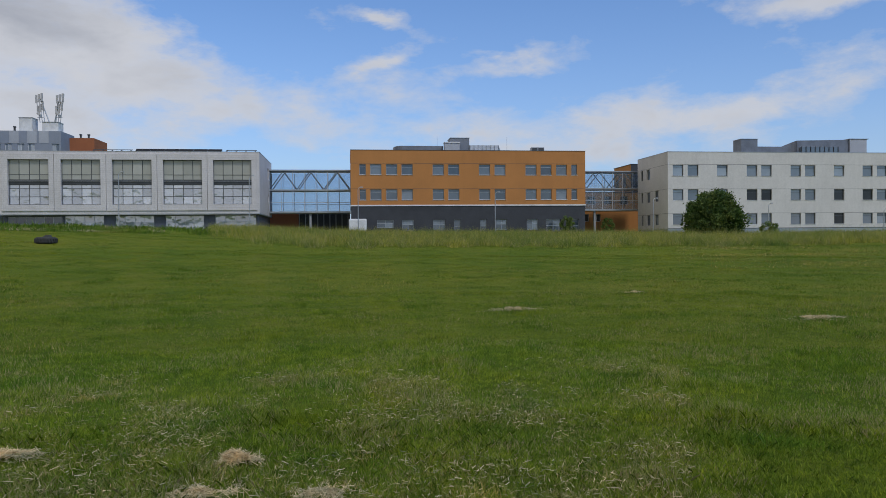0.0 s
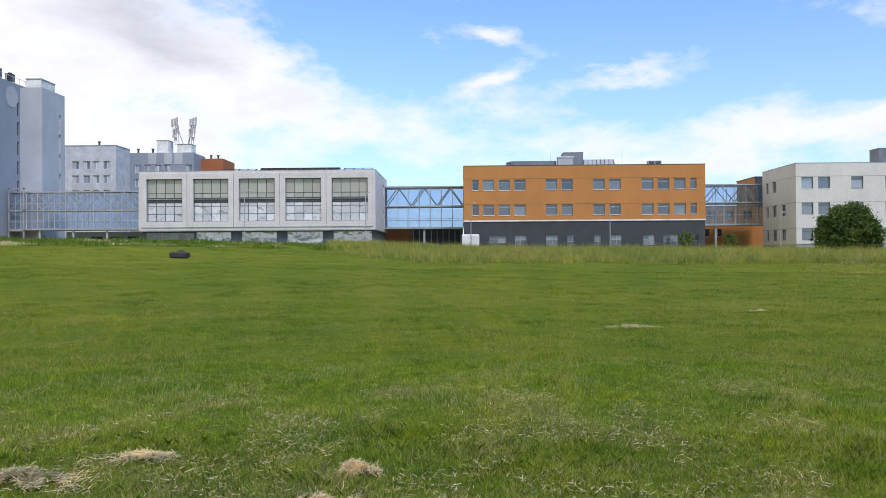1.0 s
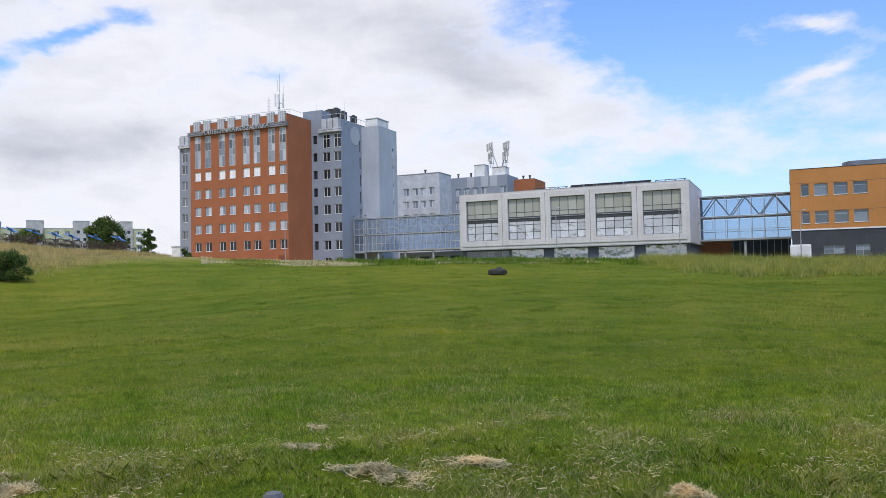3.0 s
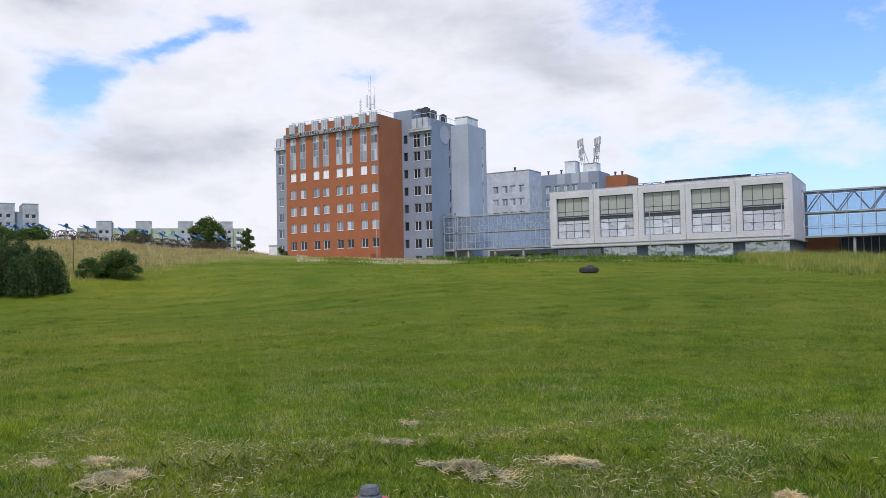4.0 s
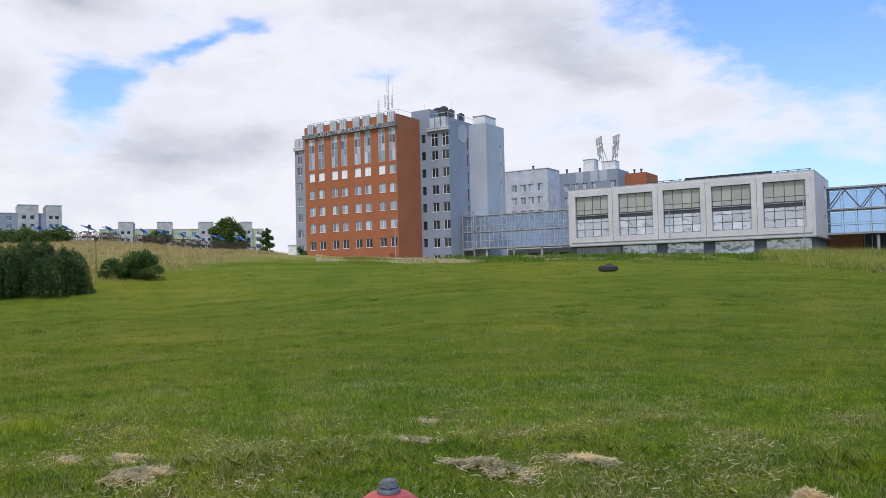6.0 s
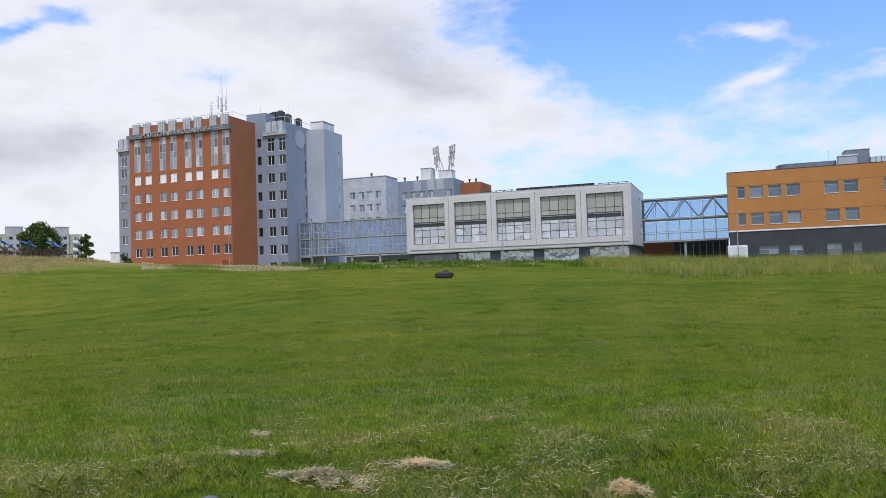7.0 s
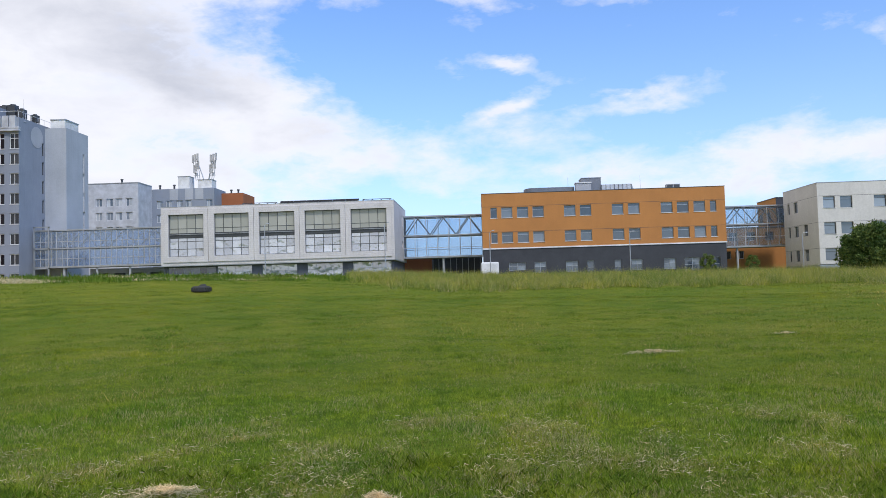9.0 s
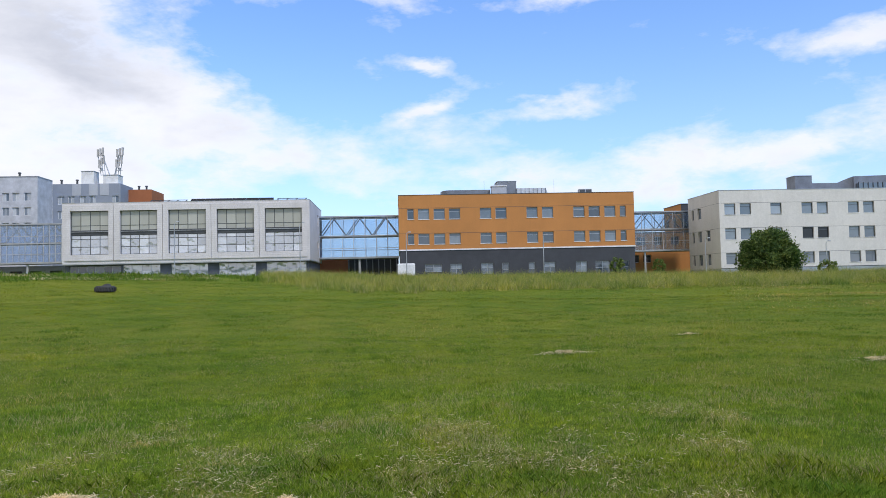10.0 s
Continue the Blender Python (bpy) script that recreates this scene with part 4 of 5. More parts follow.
# ---- buildings behind ----
def back_building():
    b = thing("stepped_grey_building", (-72, 165, 3), "pale stepped slab block with grey wings behind the glazed building", "building")
    hx = (-85.1, -82.65, -80.6, -78.2)
    holes = [(x + 87.4, x + 87.4 + 1.45, z, z + 1.75) for x in hx[:1] + hx[1:2] + hx[2:] for z in (21.1, 18.0, 14.8)]
    part("white_wall", walls(bmesh.new(), -87.4, -75.4, 165, 172, 3, 26.2, holes), BACKWHITE, b)
    for h in holes:
        window(b, (-87.4, 165), (1, 0), h, 2, glass=PANE_LIGHT, frame_mat=FRAME, bar=0.08)
    part("white_roof", boxes((-87.5, -75.3, 164.9, 171.8, 26.2, 26.35)), METAL, b)
    gh = [(x + 75.4, x + 75.4 + 1.4, z, z + 1.8) for x in (-74.3, -72.1, -69.6, -67.5, -62.6) for z in (21.0, 17.8, 14.6)]
    part("grey_wall", walls(bmesh.new(), -75.395, -60.8, 172, 180, 3, 25.5, gh), GREY, b)
    for h in gh:
        window(b, (-75.4, 172), (1, 0), h, 2, glass=PANE_LIGHT, frame_mat=FRAME, bar=0.08)
    for xa in (-71.2, -67.6, -65.2):
        part("pale_stripe", boxes((xa, xa + 1.9, 171.95, 171.996, 22.9, 25.5)), PALE_GREY, b)
    part("grey_roof", boxes((-75.2, -61.0, 172.2, 179.8, 25.3, 25.55)), METAL, b)
    part("terracotta_wing", walls(bmesh.new(), -60.79, -55.6, 177, 186, 3, 24.7), TERRACOTTA, b, "terracotta wing")
    part("terracotta_roof", boxes((-60.6, -55.8, 177.2, 185.8, 24.5, 24.75)), ROOFING, b)
    for x0, x1, z in ((-69.45, -66.75, 28.35), (-64.8, -61.5, 27.45)):
        h = thing("rooftop_housing", ((x0 + x1) / 2, 173, 25.5), "white rooftop housing with a metal cap", "roof plant")
        part("housing", boxes((x0, x1, 172.6, 175.5, 25.5, z)), WHITE, h)
        part("cap", boxes((x0 - 0.08, x1 + 0.08, 172.5, 175.6, z, z + 0.12)), METAL, h)
    for x, y, z in ((-80.5, 168, 26.35), (-74.3, 174, 25.5), (-70.9, 174, 25.5), (-57.7, 180, 24.7), (-59.4, 180, 24.7)):
        c = thing("roof_vent", (x, y, z), "short dark roof vent pipe", "vent", "roof vents")
        part("pipe", rods(((x, y, z), (x, y, z + 1.0), 0.22), n=10), DARKMETAL, c)
        part("cowl", rods(((x, y, z + 1.0), (x, y, z + 1.25), 0.36, 0.3), n=10), DARKMETAL, c)
    for base, tip in (((-63.6, 173.5), (-65.4, 173.5)), ((-62.6, 173.5), (-61.5, 173.5))):
        a = thing("antenna_mast", (*base, 27.5), "lattice phone mast leaning outwards with panel aerials", "antenna", "phone masts")
        part("mast", rods(((*base, 27.45), (tip[0], tip[1], 32.6), 0.12)), METAL, a)
        for k in range(3):
            part("rung", rods(((tip[0] - 0.65, tip[1], 28.6 + k * 1.7), (tip[0] + 0.65, tip[1], 28.6 + k * 1.7), 0.05)), METAL, a)
        lean = 0.35 if tip[0] > base[0] else -0.35
        dish = lathe(bmesh.new(), [(0.02, 0.0), (0.2, 0.03), (0.36, 0.12), (0.38, 0.16), (0.36, 0.2)], 14)
        part("dish", dish, FLATWHITE, a, "round white dish", m=pose(tip[0] - base[0] - 0.3, -0.35, 1.9, 90, 0, 15))
        part("cabinet", boxes((tip[0] - 0.25, tip[0] + 0.25, tip[1] - 0.3, tip[1] + 0.1, 28.5, 29.2)), METAL, a)
        for k, dx in enumerate((-0.62, 0.0, 0.6)):
            foot, head = tip[0] + dx * 0.75 - lean, tip[0] + dx + lean
            part("upright", rods(((foot, tip[1], 27.45), (head, tip[1], 33.4 + 0.15 * k), 0.07)), METAL, a)
            for z in (29.3 + 0.4 * k, 31.6 + 0.2 * k):
                cx = foot + (head - foot) * (z - 27) / 6.4
                part("panel_aerial", boxes((cx - 0.19, cx + 0.19, tip[1] - 0.4, tip[1] - 0.15, z, z + 1.75)), FLATWHITE, a)
    o = thing("ochre_annexe", (53, 136, 3), "ochre and anthracite annexe seen behind the glass bridge", "building")
    oh = [(144.5 - 139.6, 144.5 - 138.2, z, z + 1.7) for z in (4.2, 7.8, 11.2)]
    oh += [(144.5 - 143.5, 144.5 - 142.0, z, z + 1.7) for z in (4.2, 7.8, 11.2)]
    part("side_wall", facade(bmesh.new(), (51.6, 144.5), (0, -1), 9.0, 2, 15.2, oh), OCHRE, o)
    for h in oh:
        window(o, (51.6, 144.5), (0, -1), h, 1, glass=PANE_DARK, frame_mat=FRAME)
    part("front_wall", boxes((51.62, 62, 135.5, 144.5, 2, 15.2)), ANTHRACITE, o)
    part("parapet_cap", boxes((51.5, 62, 135.4, 144.6, 15.2, 15.28)), DARKMETAL, o)
    q = thing("ochre_link_building", (41, 130, 2), "low ochre link building behind the glass bridge", "building")
    lh = [(38.3 - 34.5 + k * 2.1, 39.7 - 34.5 + k * 2.1, 4.6, 5.9) for k in range(3)] + [(41.5 - 34.5 + k * 3.0, 42.9 - 34.5 + k * 3.0, 7.6, 9.0) for k in range(3)]
    part("wall", walls(bmesh.new(), 34.5, 51.5, 130, 136, 1.5, 9.7, lh), OCHRE, q)
    for h in lh:
        window(q, (34.5, 130), (1, 0), h, 2, glass=PANE_DARK, frame_mat=FRAME)
    part("roof", boxes((34.4, 51.6, 129.9, 136.1, 9.7, 9.85)), ROOFING, q)
    l = thing("glazed_link_building", (-6, 130, 2), "low dark glazed link building under the glass bridge", "building")
    part("ochre_wall", boxes((-17.0, -8.3, 128, 136, 1.5, 6.2)), TERRACOTTA, l)
    part("dark_wall", boxes((-8.3, 0.2, 129, 136, 1.5, 6.2)), ANTHRACITE, l)
    for k in range(9):
        part("post", boxes((-8.2 + k * 1.0, -8.1 + k * 1.0, 128.9, 129.0, 1.5, 6.2)), METAL, l)


back_building()
k = thing("white_annexe", (-114.6, 122, 2), "small white annexe with a flat roof beside the tower", "building")
part("wall", walls(bmesh.new(), -117.6, -111.7, 122, 128, 2, 8.7), WHITE, k)
part("roof", boxes((-117.7, -111.6, 121.9, 128.1, 8.7, 8.9)), METAL, k)


# ---- glass bridges ----
def bridge(x0, x1, y0, y1, z0, zm, z1, label, glass, bays, diagonals, columns):
    b = thing("glass_bridge", ((x0 + x1) / 2, y0, z0), label, "footbridge", "glass bridges")
    part("floor_slab", boxes((x0, x1, y0, y1, z0 + 0.07, z0 + 0.35)), METAL, b)
    part("middle_slab", boxes((x0, x1, y0 + 0.02, y1 - 0.02, zm - 0.1, zm + 0.12)), METAL, b)
    part("roof_slab", boxes((x0, x1, y0, y1, z1 - 0.22, z1)), METAL, b)
    w = (x1 - x0) / bays
    pane_lo = mesh_of("pane", boxes((0.03, w - 0.03, 0, 0.02, 0, zm - z0 - 0.56)))
    pane_hi = mesh_of("pane", boxes((0.03, w - 0.03, 0, 0.02, 0, z1 - zm - 0.5)))
    post = mesh_of("mullion", boxes((-0.035, 0.035, -0.04, 0.04, 0, z1 - z0 - 0.65)))
    for me, mat in ((pane_lo, glass), (pane_hi, glass), (post, SILVER)):
        me.materials.append(mat)
    loc = b.location
    for y in (y0 + 0.1, y1 - 0.1):
        for k in range(bays):
            part("pane", pane_lo, None, b, m=Matrix.Translation(Vector((x0 + k * w, y, z0 + 0.36)) - loc))
            part("pane", pane_hi, None, b, m=Matrix.Translation(Vector((x0 + k * w, y, zm + 0.19)) - loc))
        for k in range(bays + 1):
            part("mullion", post, None, b, m=Matrix.Translation(Vector((x0 + k * w, y, z0 + 0.35)) - loc))
    for lo, hi in diagonals:
        up = (x0 + (x1 - x0) * lo, x0 + (x1 - x0) * hi)
        for y in (y0 + 0.3, y1 - 0.45):
            part("diagonal", rods(((up[0], y, zm + 0.1), (up[1], y, z1 - 0.2), 0.13 if glass is CLEAR_BLUE else 0.08), n=8), FRAME if glass is CLEAR_BLUE else METAL, b)
    part("chord", rods(((x0, y0 + 0.45, z1 - 0.35), (x1, y0 + 0.45, z1 - 0.35), 0.1), ((x0, y0 + 0.45, zm), (x1, y0 + 0.45, zm), 0.1), n=8), SILVER, b)
    for z in (z0 + 0.36 + (zm - z0) * 0.36, zm + 1.1) if glass is CLEAR_BLUE else (z0 + 0.36 + (zm - z0) * 0.36,):
        part("transom", boxes((x0, x1, y0 + 0.06, y0 + 0.14, z, z + 0.07)), SILVER, b)
    part("handrail", rods(((x0, y0 + 0.35, z0 + 1.4), (x1, y0 + 0.35, z0 + 1.4), 0.04)), METAL, b)
    for x in columns:
        part("column", rods(((x, y0 + 0.5, 1.0), (x, y0 + 0.5, z0), 0.18), n=10), PALE_GREY, b)
    return b


zig = [(k / 6 if k % 2 == 0 else (k + 1) / 6, (k + 1) / 6 if k % 2 == 0 else k / 6) for k in range(6)]
bridge(-12.2, 0.28, 121, 125, 5.9, 9.55, 12.75, "two-level glass bridge with steel trusses between the buildings", CLEAR, 7, zig, (-6.0,))
zog = [(k / 8 if k % 2 == 0 else (k + 1) / 8, (k + 1) / 8 if k % 2 == 0 else k / 8) for k in range(8)]
bridge(34.32, 51.55, 121, 125, 6.1, 9.75, 12.68, "two-level glass bridge with steel trusses beside the pale building", CLEAR, 10, zog, (40.0,))
zag = [(k / 10 if k % 2 == 0 else (k + 1) / 10, (k + 1) / 10 if k % 2 == 0 else k / 10) for k in range(10)]
bridge(-72.65, -46.25, 121, 125, 6.1, 9.3, 12.4, "long bluish glass bridge with steel trusses beside the tower", CLEAR_BLUE, 29, zag, (-68, -62.5, -57, -51))
p = thing("bridge_end_frame", (-71.4, 120.4, 2), "grey steel frame at the end of the glass bridge", "frame")
for x in (-72.3, -69.9):
    part("post", boxes((x - 0.1, x + 0.1, 120.2, 120.4, 1.5, 12.9)), METAL, p)
for z in (6.0, 9.2, 12.7):
    part("beam", boxes((-72.4, -69.8, 120.2, 120.4, z, z + 0.2)), METAL, p)
h = thing("bridge_underpass_wall", (-58, 126, 1), "pale low wall with dark openings under the glass bridge", "wall")
part("wall", walls(bmesh.new(), -66, -46.3, 126, 127, 1, 6.0, [(1.0 + 3.1 * k, 3.0 + 3.1 * k, 2.0, 5.2) for k in range(6)]), PALE_GREY, h)
part("backing", boxes((-65.9, -46.4, 126.4, 126.6, 1, 6.0)), ANTHRACITE, h)


# ---- far flats ----
def flats(name, az0, az1, r, top, storey, wall_mat, tower_az, rise, label):
    """A slab of flats square to the line of sight, with stair towers that rise over its roof."""
    c = radians((az0 + az1) / 2)
    width = 2 * r * math.tan(radians((az1 - az0) / 2))
    m = Matrix.Translation((-r * math.sin(c), r * math.cos(c), 0)) @ Matrix.Rotation(c, 4, "Z")
    b = new(name)
    b.matrix_basis = m
    tagged(b, label, "building")
    I = Matrix.Identity(4)
    rows = [top - storey * (k + 1) + 0.5 for k in range(4)]
    n = int(width / 3.6)
    spans = [(r * math.tan(c - radians(t1)), r * math.tan(c - radians(t0))) for t0, t1 in tower_az]
    cells = [(-width / 2 + (k + 0.5) * width / n) for k in range(n)]
    cells = [x for x in cells if not any(s0 - 1.0 < x < s1 + 1.0 for s0, s1 in spans)]
    holes = [(x + width / 2 - 0.9, x + width / 2 + 0.9, z, z + 1.5) for x in cells for z in rows]
    part("wall", walls(bmesh.new(), -width / 2, width / 2, 0, 12, 0, top, holes), wall_mat, b, m=I)
    part("roof", boxes((-width / 2 - 0.1, width / 2 + 0.1, -0.1, 12.1, top, top + 0.25)), METAL, b, m=I)
    for h in holes:
        window(b, (-width / 2, 0), (1, 0), h, 2, glass=PANE, frame_mat=FRAME, bar=0.1)
    for s0, s1 in spans:
        th = [((s1 - s0) * f - 0.7, (s1 - s0) * f + 0.7, z + 0.4, z + 1.8) for f in (0.3, 0.7) for z in rows]
        part("stair_tower", walls(bmesh.new(), s0, s1, -1.2, 12.5, 0, top + rise, th), FLATWHITE, b, m=I)
        part("stair_roof", boxes((s0 - 0.1, s1 + 0.1, -1.3, 12.6, top + rise, top + rise + 0.3)), METAL, b, m=I)
        for h in th:
            window(b, (s0, -1.2), (1, 0), h, 1, glass=PANE_DARK, frame_mat=FRAME, bar=0.1)
    for x in cells[2::5]:
        for z in rows:
            part("balcony", boxes((x - 1.5, x + 1.5, -1.1, -0.01, z - 0.9, z + 0.25)), FRAME, b, m=I)
    return b


# windows measure from their parent's own place, so each block of flats is built round its own axes
flats("grey_flats", 59.0, 70.0, 300, 26.3, 2.9, GREY, [(63.7, 65.0), (60.4, 61.6), (59.03, 59.95)], 2.8, "grey slab block of flats with white stair towers")
flats("green_flats", 45.7, 56.7, 330, 22.8, 2.9, LIME, [(54.55, 55.5), (52.0, 53.0), (49.2, 50.2), (46.5, 47.3)], 2.8, "pale green slab block of flats with white stair towers")


# ---- trees and bushes ----
rng = np.random.default_rng(7)


def soup(name, co, faces_n, mat, smooth=False):
    """A mesh of separate polygons of faces_n corners each, from an array of corners."""
    co = np.ascontiguousarray(co, np.float32).reshape(-1, 3)
    n = len(co)
    me = bpy.data.meshes.new(name)
    me.vertices.add(n)
    me.vertices.foreach_set("co", co.ravel())
    me.loops.add(n)
    me.loops.foreach_set("vertex_index", np.arange(n, dtype=np.int32))
    me.polygons.add(n // faces_n)
    me.polygons.foreach_set("loop_start", np.arange(0, n, faces_n, dtype=np.int32))
    me.update(calc_edges=True)
    me.materials.append(mat)
    return me


def leaf_quads(centres, size, droop=0.0, slim=0.42):
    n = len(centres)
    d = rng.normal(size=(n, 3))
    d /= np.linalg.norm(d, axis=1)[:, None]
    d[:, 2] = d[:, 2] * (1 - droop) - droop
    d /= np.linalg.norm(d, axis=1)[:, None]
    e = np.cross(d, rng.normal(size=(n, 3)))
    e /= np.linalg.norm(e, axis=1)[:, None]
    s = size * rng.uniform(0.6, 1.3, (n, 1))
    return np.stack([centres - d * s, centres + e * s * slim, centres + d * s, centres - e * s * slim], 1)


def tree(name, x, y, height, width, trunk, leaves, size, mat, label, category="tree", clumps=26, bottom=0.12, lean=0.0):
    z = gz(x, y) - 0.05
    t = thing(name, (x, y, z), label, category)
    bm = rods(((x, y, z), (x + lean * 0.4, y, z + height * 0.3), trunk, trunk * 0.75), ((x + lean * 0.4, y, z + height * 0.3), (x + lean, y, z + height * 0.72), trunk * 0.75, trunk * 0.25), n=8)
    cl = []
    clumps = int(clumps * 1.7)
    for k in range(clumps):
        w = k * 2.4 + rng.uniform(-0.5, 0.5)
        v = bottom + (0.94 - bottom) * ((k * 7 % clumps) + rng.uniform(0, 1)) / clumps
        env = math.sin(math.pi * min(1, (v + 0.18) / 1.18)) ** 0.6
        rr = width / 2 * env * rng.uniform(0.02, 1.0) ** 0.45 * 0.88
        cr = width * rng.uniform(0.055, 0.14)
        cl.append((x + lean * v * 2 + rr * math.cos(w), y + rr * math.sin(w), z + height * v * rng.uniform(0.93, 1.03), cr))
    for cx, cy, cz, cr in cl[::2]:
        rod(bm, (x + lean * 0.4, y, z + height * 0.22), (cx, cy, cz), trunk * 0.35, trunk * 0.08, 5)
    part("trunk", bm, BARK, t)
    per = leaves // clumps
    pts = []
    for cx, cy, cz, cr in cl:
        d = rng.normal(size=(per, 3))
        d /= np.linalg.norm(d, axis=1)[:, None]
        rad = cr * rng.uniform(0.35, 1.0, (per, 1)) ** 0.5 * (1 + 0.25 * rng.normal(size=(per, 1)))
        pts.append(np.array((cx, cy, cz)) + d * rad * (1, 1, 0.85))
    pts = np.concatenate(pts)
    pts[:, 2] = np.maximum(pts[:, 2], z + 0.12)
    part("crown", soup("crown", leaf_quads(pts, size), 4, mat), None, t)
    return t


def weeping(x, y, height, width, boughs, label):
    """A weeping willow: arching boughs, each with a mop of strands that hang in a ragged fringe."""
    z = gz(x, y) - 0.05
    t = thing("willow_tree", (x, y, z), label, "tree")
    bm = rods(((x, y, z), (x, y, z + height * 0.6), 0.25, 0.14), n=8)
    pts = []
    for k in range(boughs):
        w, f = k * 2.4 + rng.uniform(-0.4, 0.4), math.sqrt((k + 0.5) / boughs) * 0.84
        bx, by = x + width / 2 * f * math.cos(w), y + width / 2 * f * math.sin(w)
        top = height * (1.0 - 0.36 * f ** 2) * (1.08 if k % 3 == 0 else rng.uniform(0.62, 0.92))
        br = width * rng.uniform(0.07, 0.13)
        rod(bm, (x, y, z + height * 0.5), (bx, by, z + top * 0.92), 0.06, 0.02, 5)
        for _ in range(170):
            v, q = rng.uniform(0, math.tau), rng.uniform(0.05, 1.0)
            p = np.array((bx + br * q * math.cos(v), by + br * q * math.sin(v), z + top - 1.1 * br * q ** 2 + rng.normal() * 0.08))
            length = min(p[2] - z - 0.03, rng.uniform(0.15, 1.0) * (0.8 + 3.0 * f))
            n = max(5, int(length * 10))
            u = np.linspace(0, 1, n)[:, None]
            sway = np.array((math.cos(w), math.sin(w), 0)) * 0.34 * f * np.sqrt(u) + np.array((math.cos(v), math.sin(v), 0)) * 0.2 * np.sqrt(u)
            pts.append(p + sway + u * np.array((0, 0, -length)) + rng.normal(size=(n, 3)) * 0.05)
    part("trunk", bm, BARK, t)
    part("crown", soup("crown", leaf_quads(np.concatenate(pts), 0.095, 0.72, 0.24), 4, WILLOW), None, t)


def polar(az, r):
    return -r * math.sin(radians(az)), r * math.cos(radians(az))


tree("round_tree", 43.0, 86.0, 5.4, 7.4, 0.22, 34000, 0.16, CROWN, "dense dark green round tree standing in tall grass", clumps=60, bottom=0.08)
for x, y, h, w in ((27.7, 95, 2.6, 2.2), (33.1, 95, 2.5, 2.0), (55.2, 95, 1.9, 3.0)):
    tree("shrub", x, y, h, w, 0.05, 4200, 0.085, BUSH, "small light green shrub in tall grass", "shrub", 26, 0.05)
weeping(*polar(61.2, 55), 3.25, 7.0, 30, "weeping willow with hanging boughs at the foot of the mound")
tree("bush", *polar(65.2, 58), 3.0, 6.6, 0.1, 20000, 0.085, BUSH, "broad light green bush beside the willow", "bush", 46, 0.05)
tree("bush", *polar(54.5, 63), 2.0, 4.0, 0.08, 11000, 0.075, CROWN, "low spreading bush on the slope of the mound", "bush", 26, 0.05, 0.5)
tree("bush", *polar(55.7, 63), 1.35, 3.0, 0.05, 6000, 0.075, CROWN, "low dark bush on the slope of the mound", "bush", 10, 0.1)
tree("mound_tree", *polar(48.3, 118), 6.0, 6.2, 0.2, 14000, 0.17, CROWN, "dark green tree on the crest of the mound", clumps=30, bottom=0.2)
tree("mound_tree", *polar(52.9, 116), 3.6, 4.4, 0.12, 6000, 0.14, BUSH, "light green young tree on the crest of the mound", clumps=18, bottom=0.15)
tree("poplar", *polar(45.5, 135), 6.6, 2.7, 0.15, 7000, 0.17, CROWN, "dark narrow poplar beside the tower", clumps=44, bottom=0.1)
for az, r, h, w in ((61.6, 97, 1.5, 6.5), (59.4, 98, 1.5, 4.5), (63.8, 97, 0.9, 6.0), (66.5, 96, 0.9, 6.0)):
    tree("mound_bush", *polar(az, r), h, w, 0.08, 8000, 0.12, CROWN if az < 62 else BUSH, "dense bush on top of the mound", "bush", 20, 0.05)
tree("shrub", *polar(43.0, 118), 2.0, 1.8, 0.05, 1500, 0.16, CROWN, "small shrub at the foot of the tower", "shrub", 10, 0.1)


# ---- lamps, van, loose things on the field ----
def street_lamp(x, y, top):
    z = gz(x, y) - 0.1
    t = thing("street_lamp", (x, y, z), "slim grey street lamp with a small head", "street lamp", "street lamps")
    part("pole", rods(((x, y, z), (x, y, top - 0.25), 0.075, 0.045), n=8), METAL, t)
    part("arm", rods(((x, y, top - 0.27), (x + 0.15, y, top), 0.035), ((x + 0.15, y, top), (x + 0.4, y, top + 0.05), 0.03)), METAL, t)
    part("head", boxes((x + 0.3, x + 0.62, y - 0.14, y + 0.14, top, top + 0.13)), PALE_GREY, t)


for x, z in ((-28.6, 10.4), (-12.6, 10.0), (1.2, 8.5), (19.3, 7.85), (41.2, 7.0), (57.9, 6.25), (75.3, 5.4)):
    street_lamp(x, 100, z)
street_lamp(-76.5, 105, 11.0)


def van():
    x0, x1, y0, z = 0.0, 2.35, 103.0, gz(1, 103)
    v = thing("white_van", (1.2, 104, z), "white delivery van parked behind the tall grass", "van")
    bm = bmesh.new()
    prof = [(0, 0.35), (0, 2.05), (0.12, 2.2), (3.6, 2.2), (4.3, 1.35), (5.1, 1.1), (5.2, 0.4)]
    a, b = [bm.verts.new((x0, y0 + p, z + q)) for p, q in prof], [bm.verts.new((x1, y0 + p, z + q)) for p, q in prof]
    bm.faces.new(a[::-1]), bm.faces.new(b)
    for k in range(len(prof)):
        bm.faces.new((a[k], a[(k + 1) % len(prof)], b[(k + 1) % len(prof)], b[k]))
    bmesh.ops.bevel(bm, geom=bm.edges[:], offset=0.07, segments=2, affect="EDGES")
    part("body", bm, VANWHITE, v)
    for xa, xb in ((0.15, 1.12), (1.23, 2.2)):
        part("rear_door", boxes((xa, xb, y0 - 0.012, y0 + 0.05, z + 0.55, z + 2.0)), VANWHITE, v)
    for x in (x0 + 0.02, x1 - 0.24):
        for y in (y0 + 0.9, y0 + 4.2):
            bm = rods(((x, y, z + 0.33), (x + 0.22, y, z + 0.33), 0.33), n=16)
            part("wheel", bm, RUBBER, v)


van()


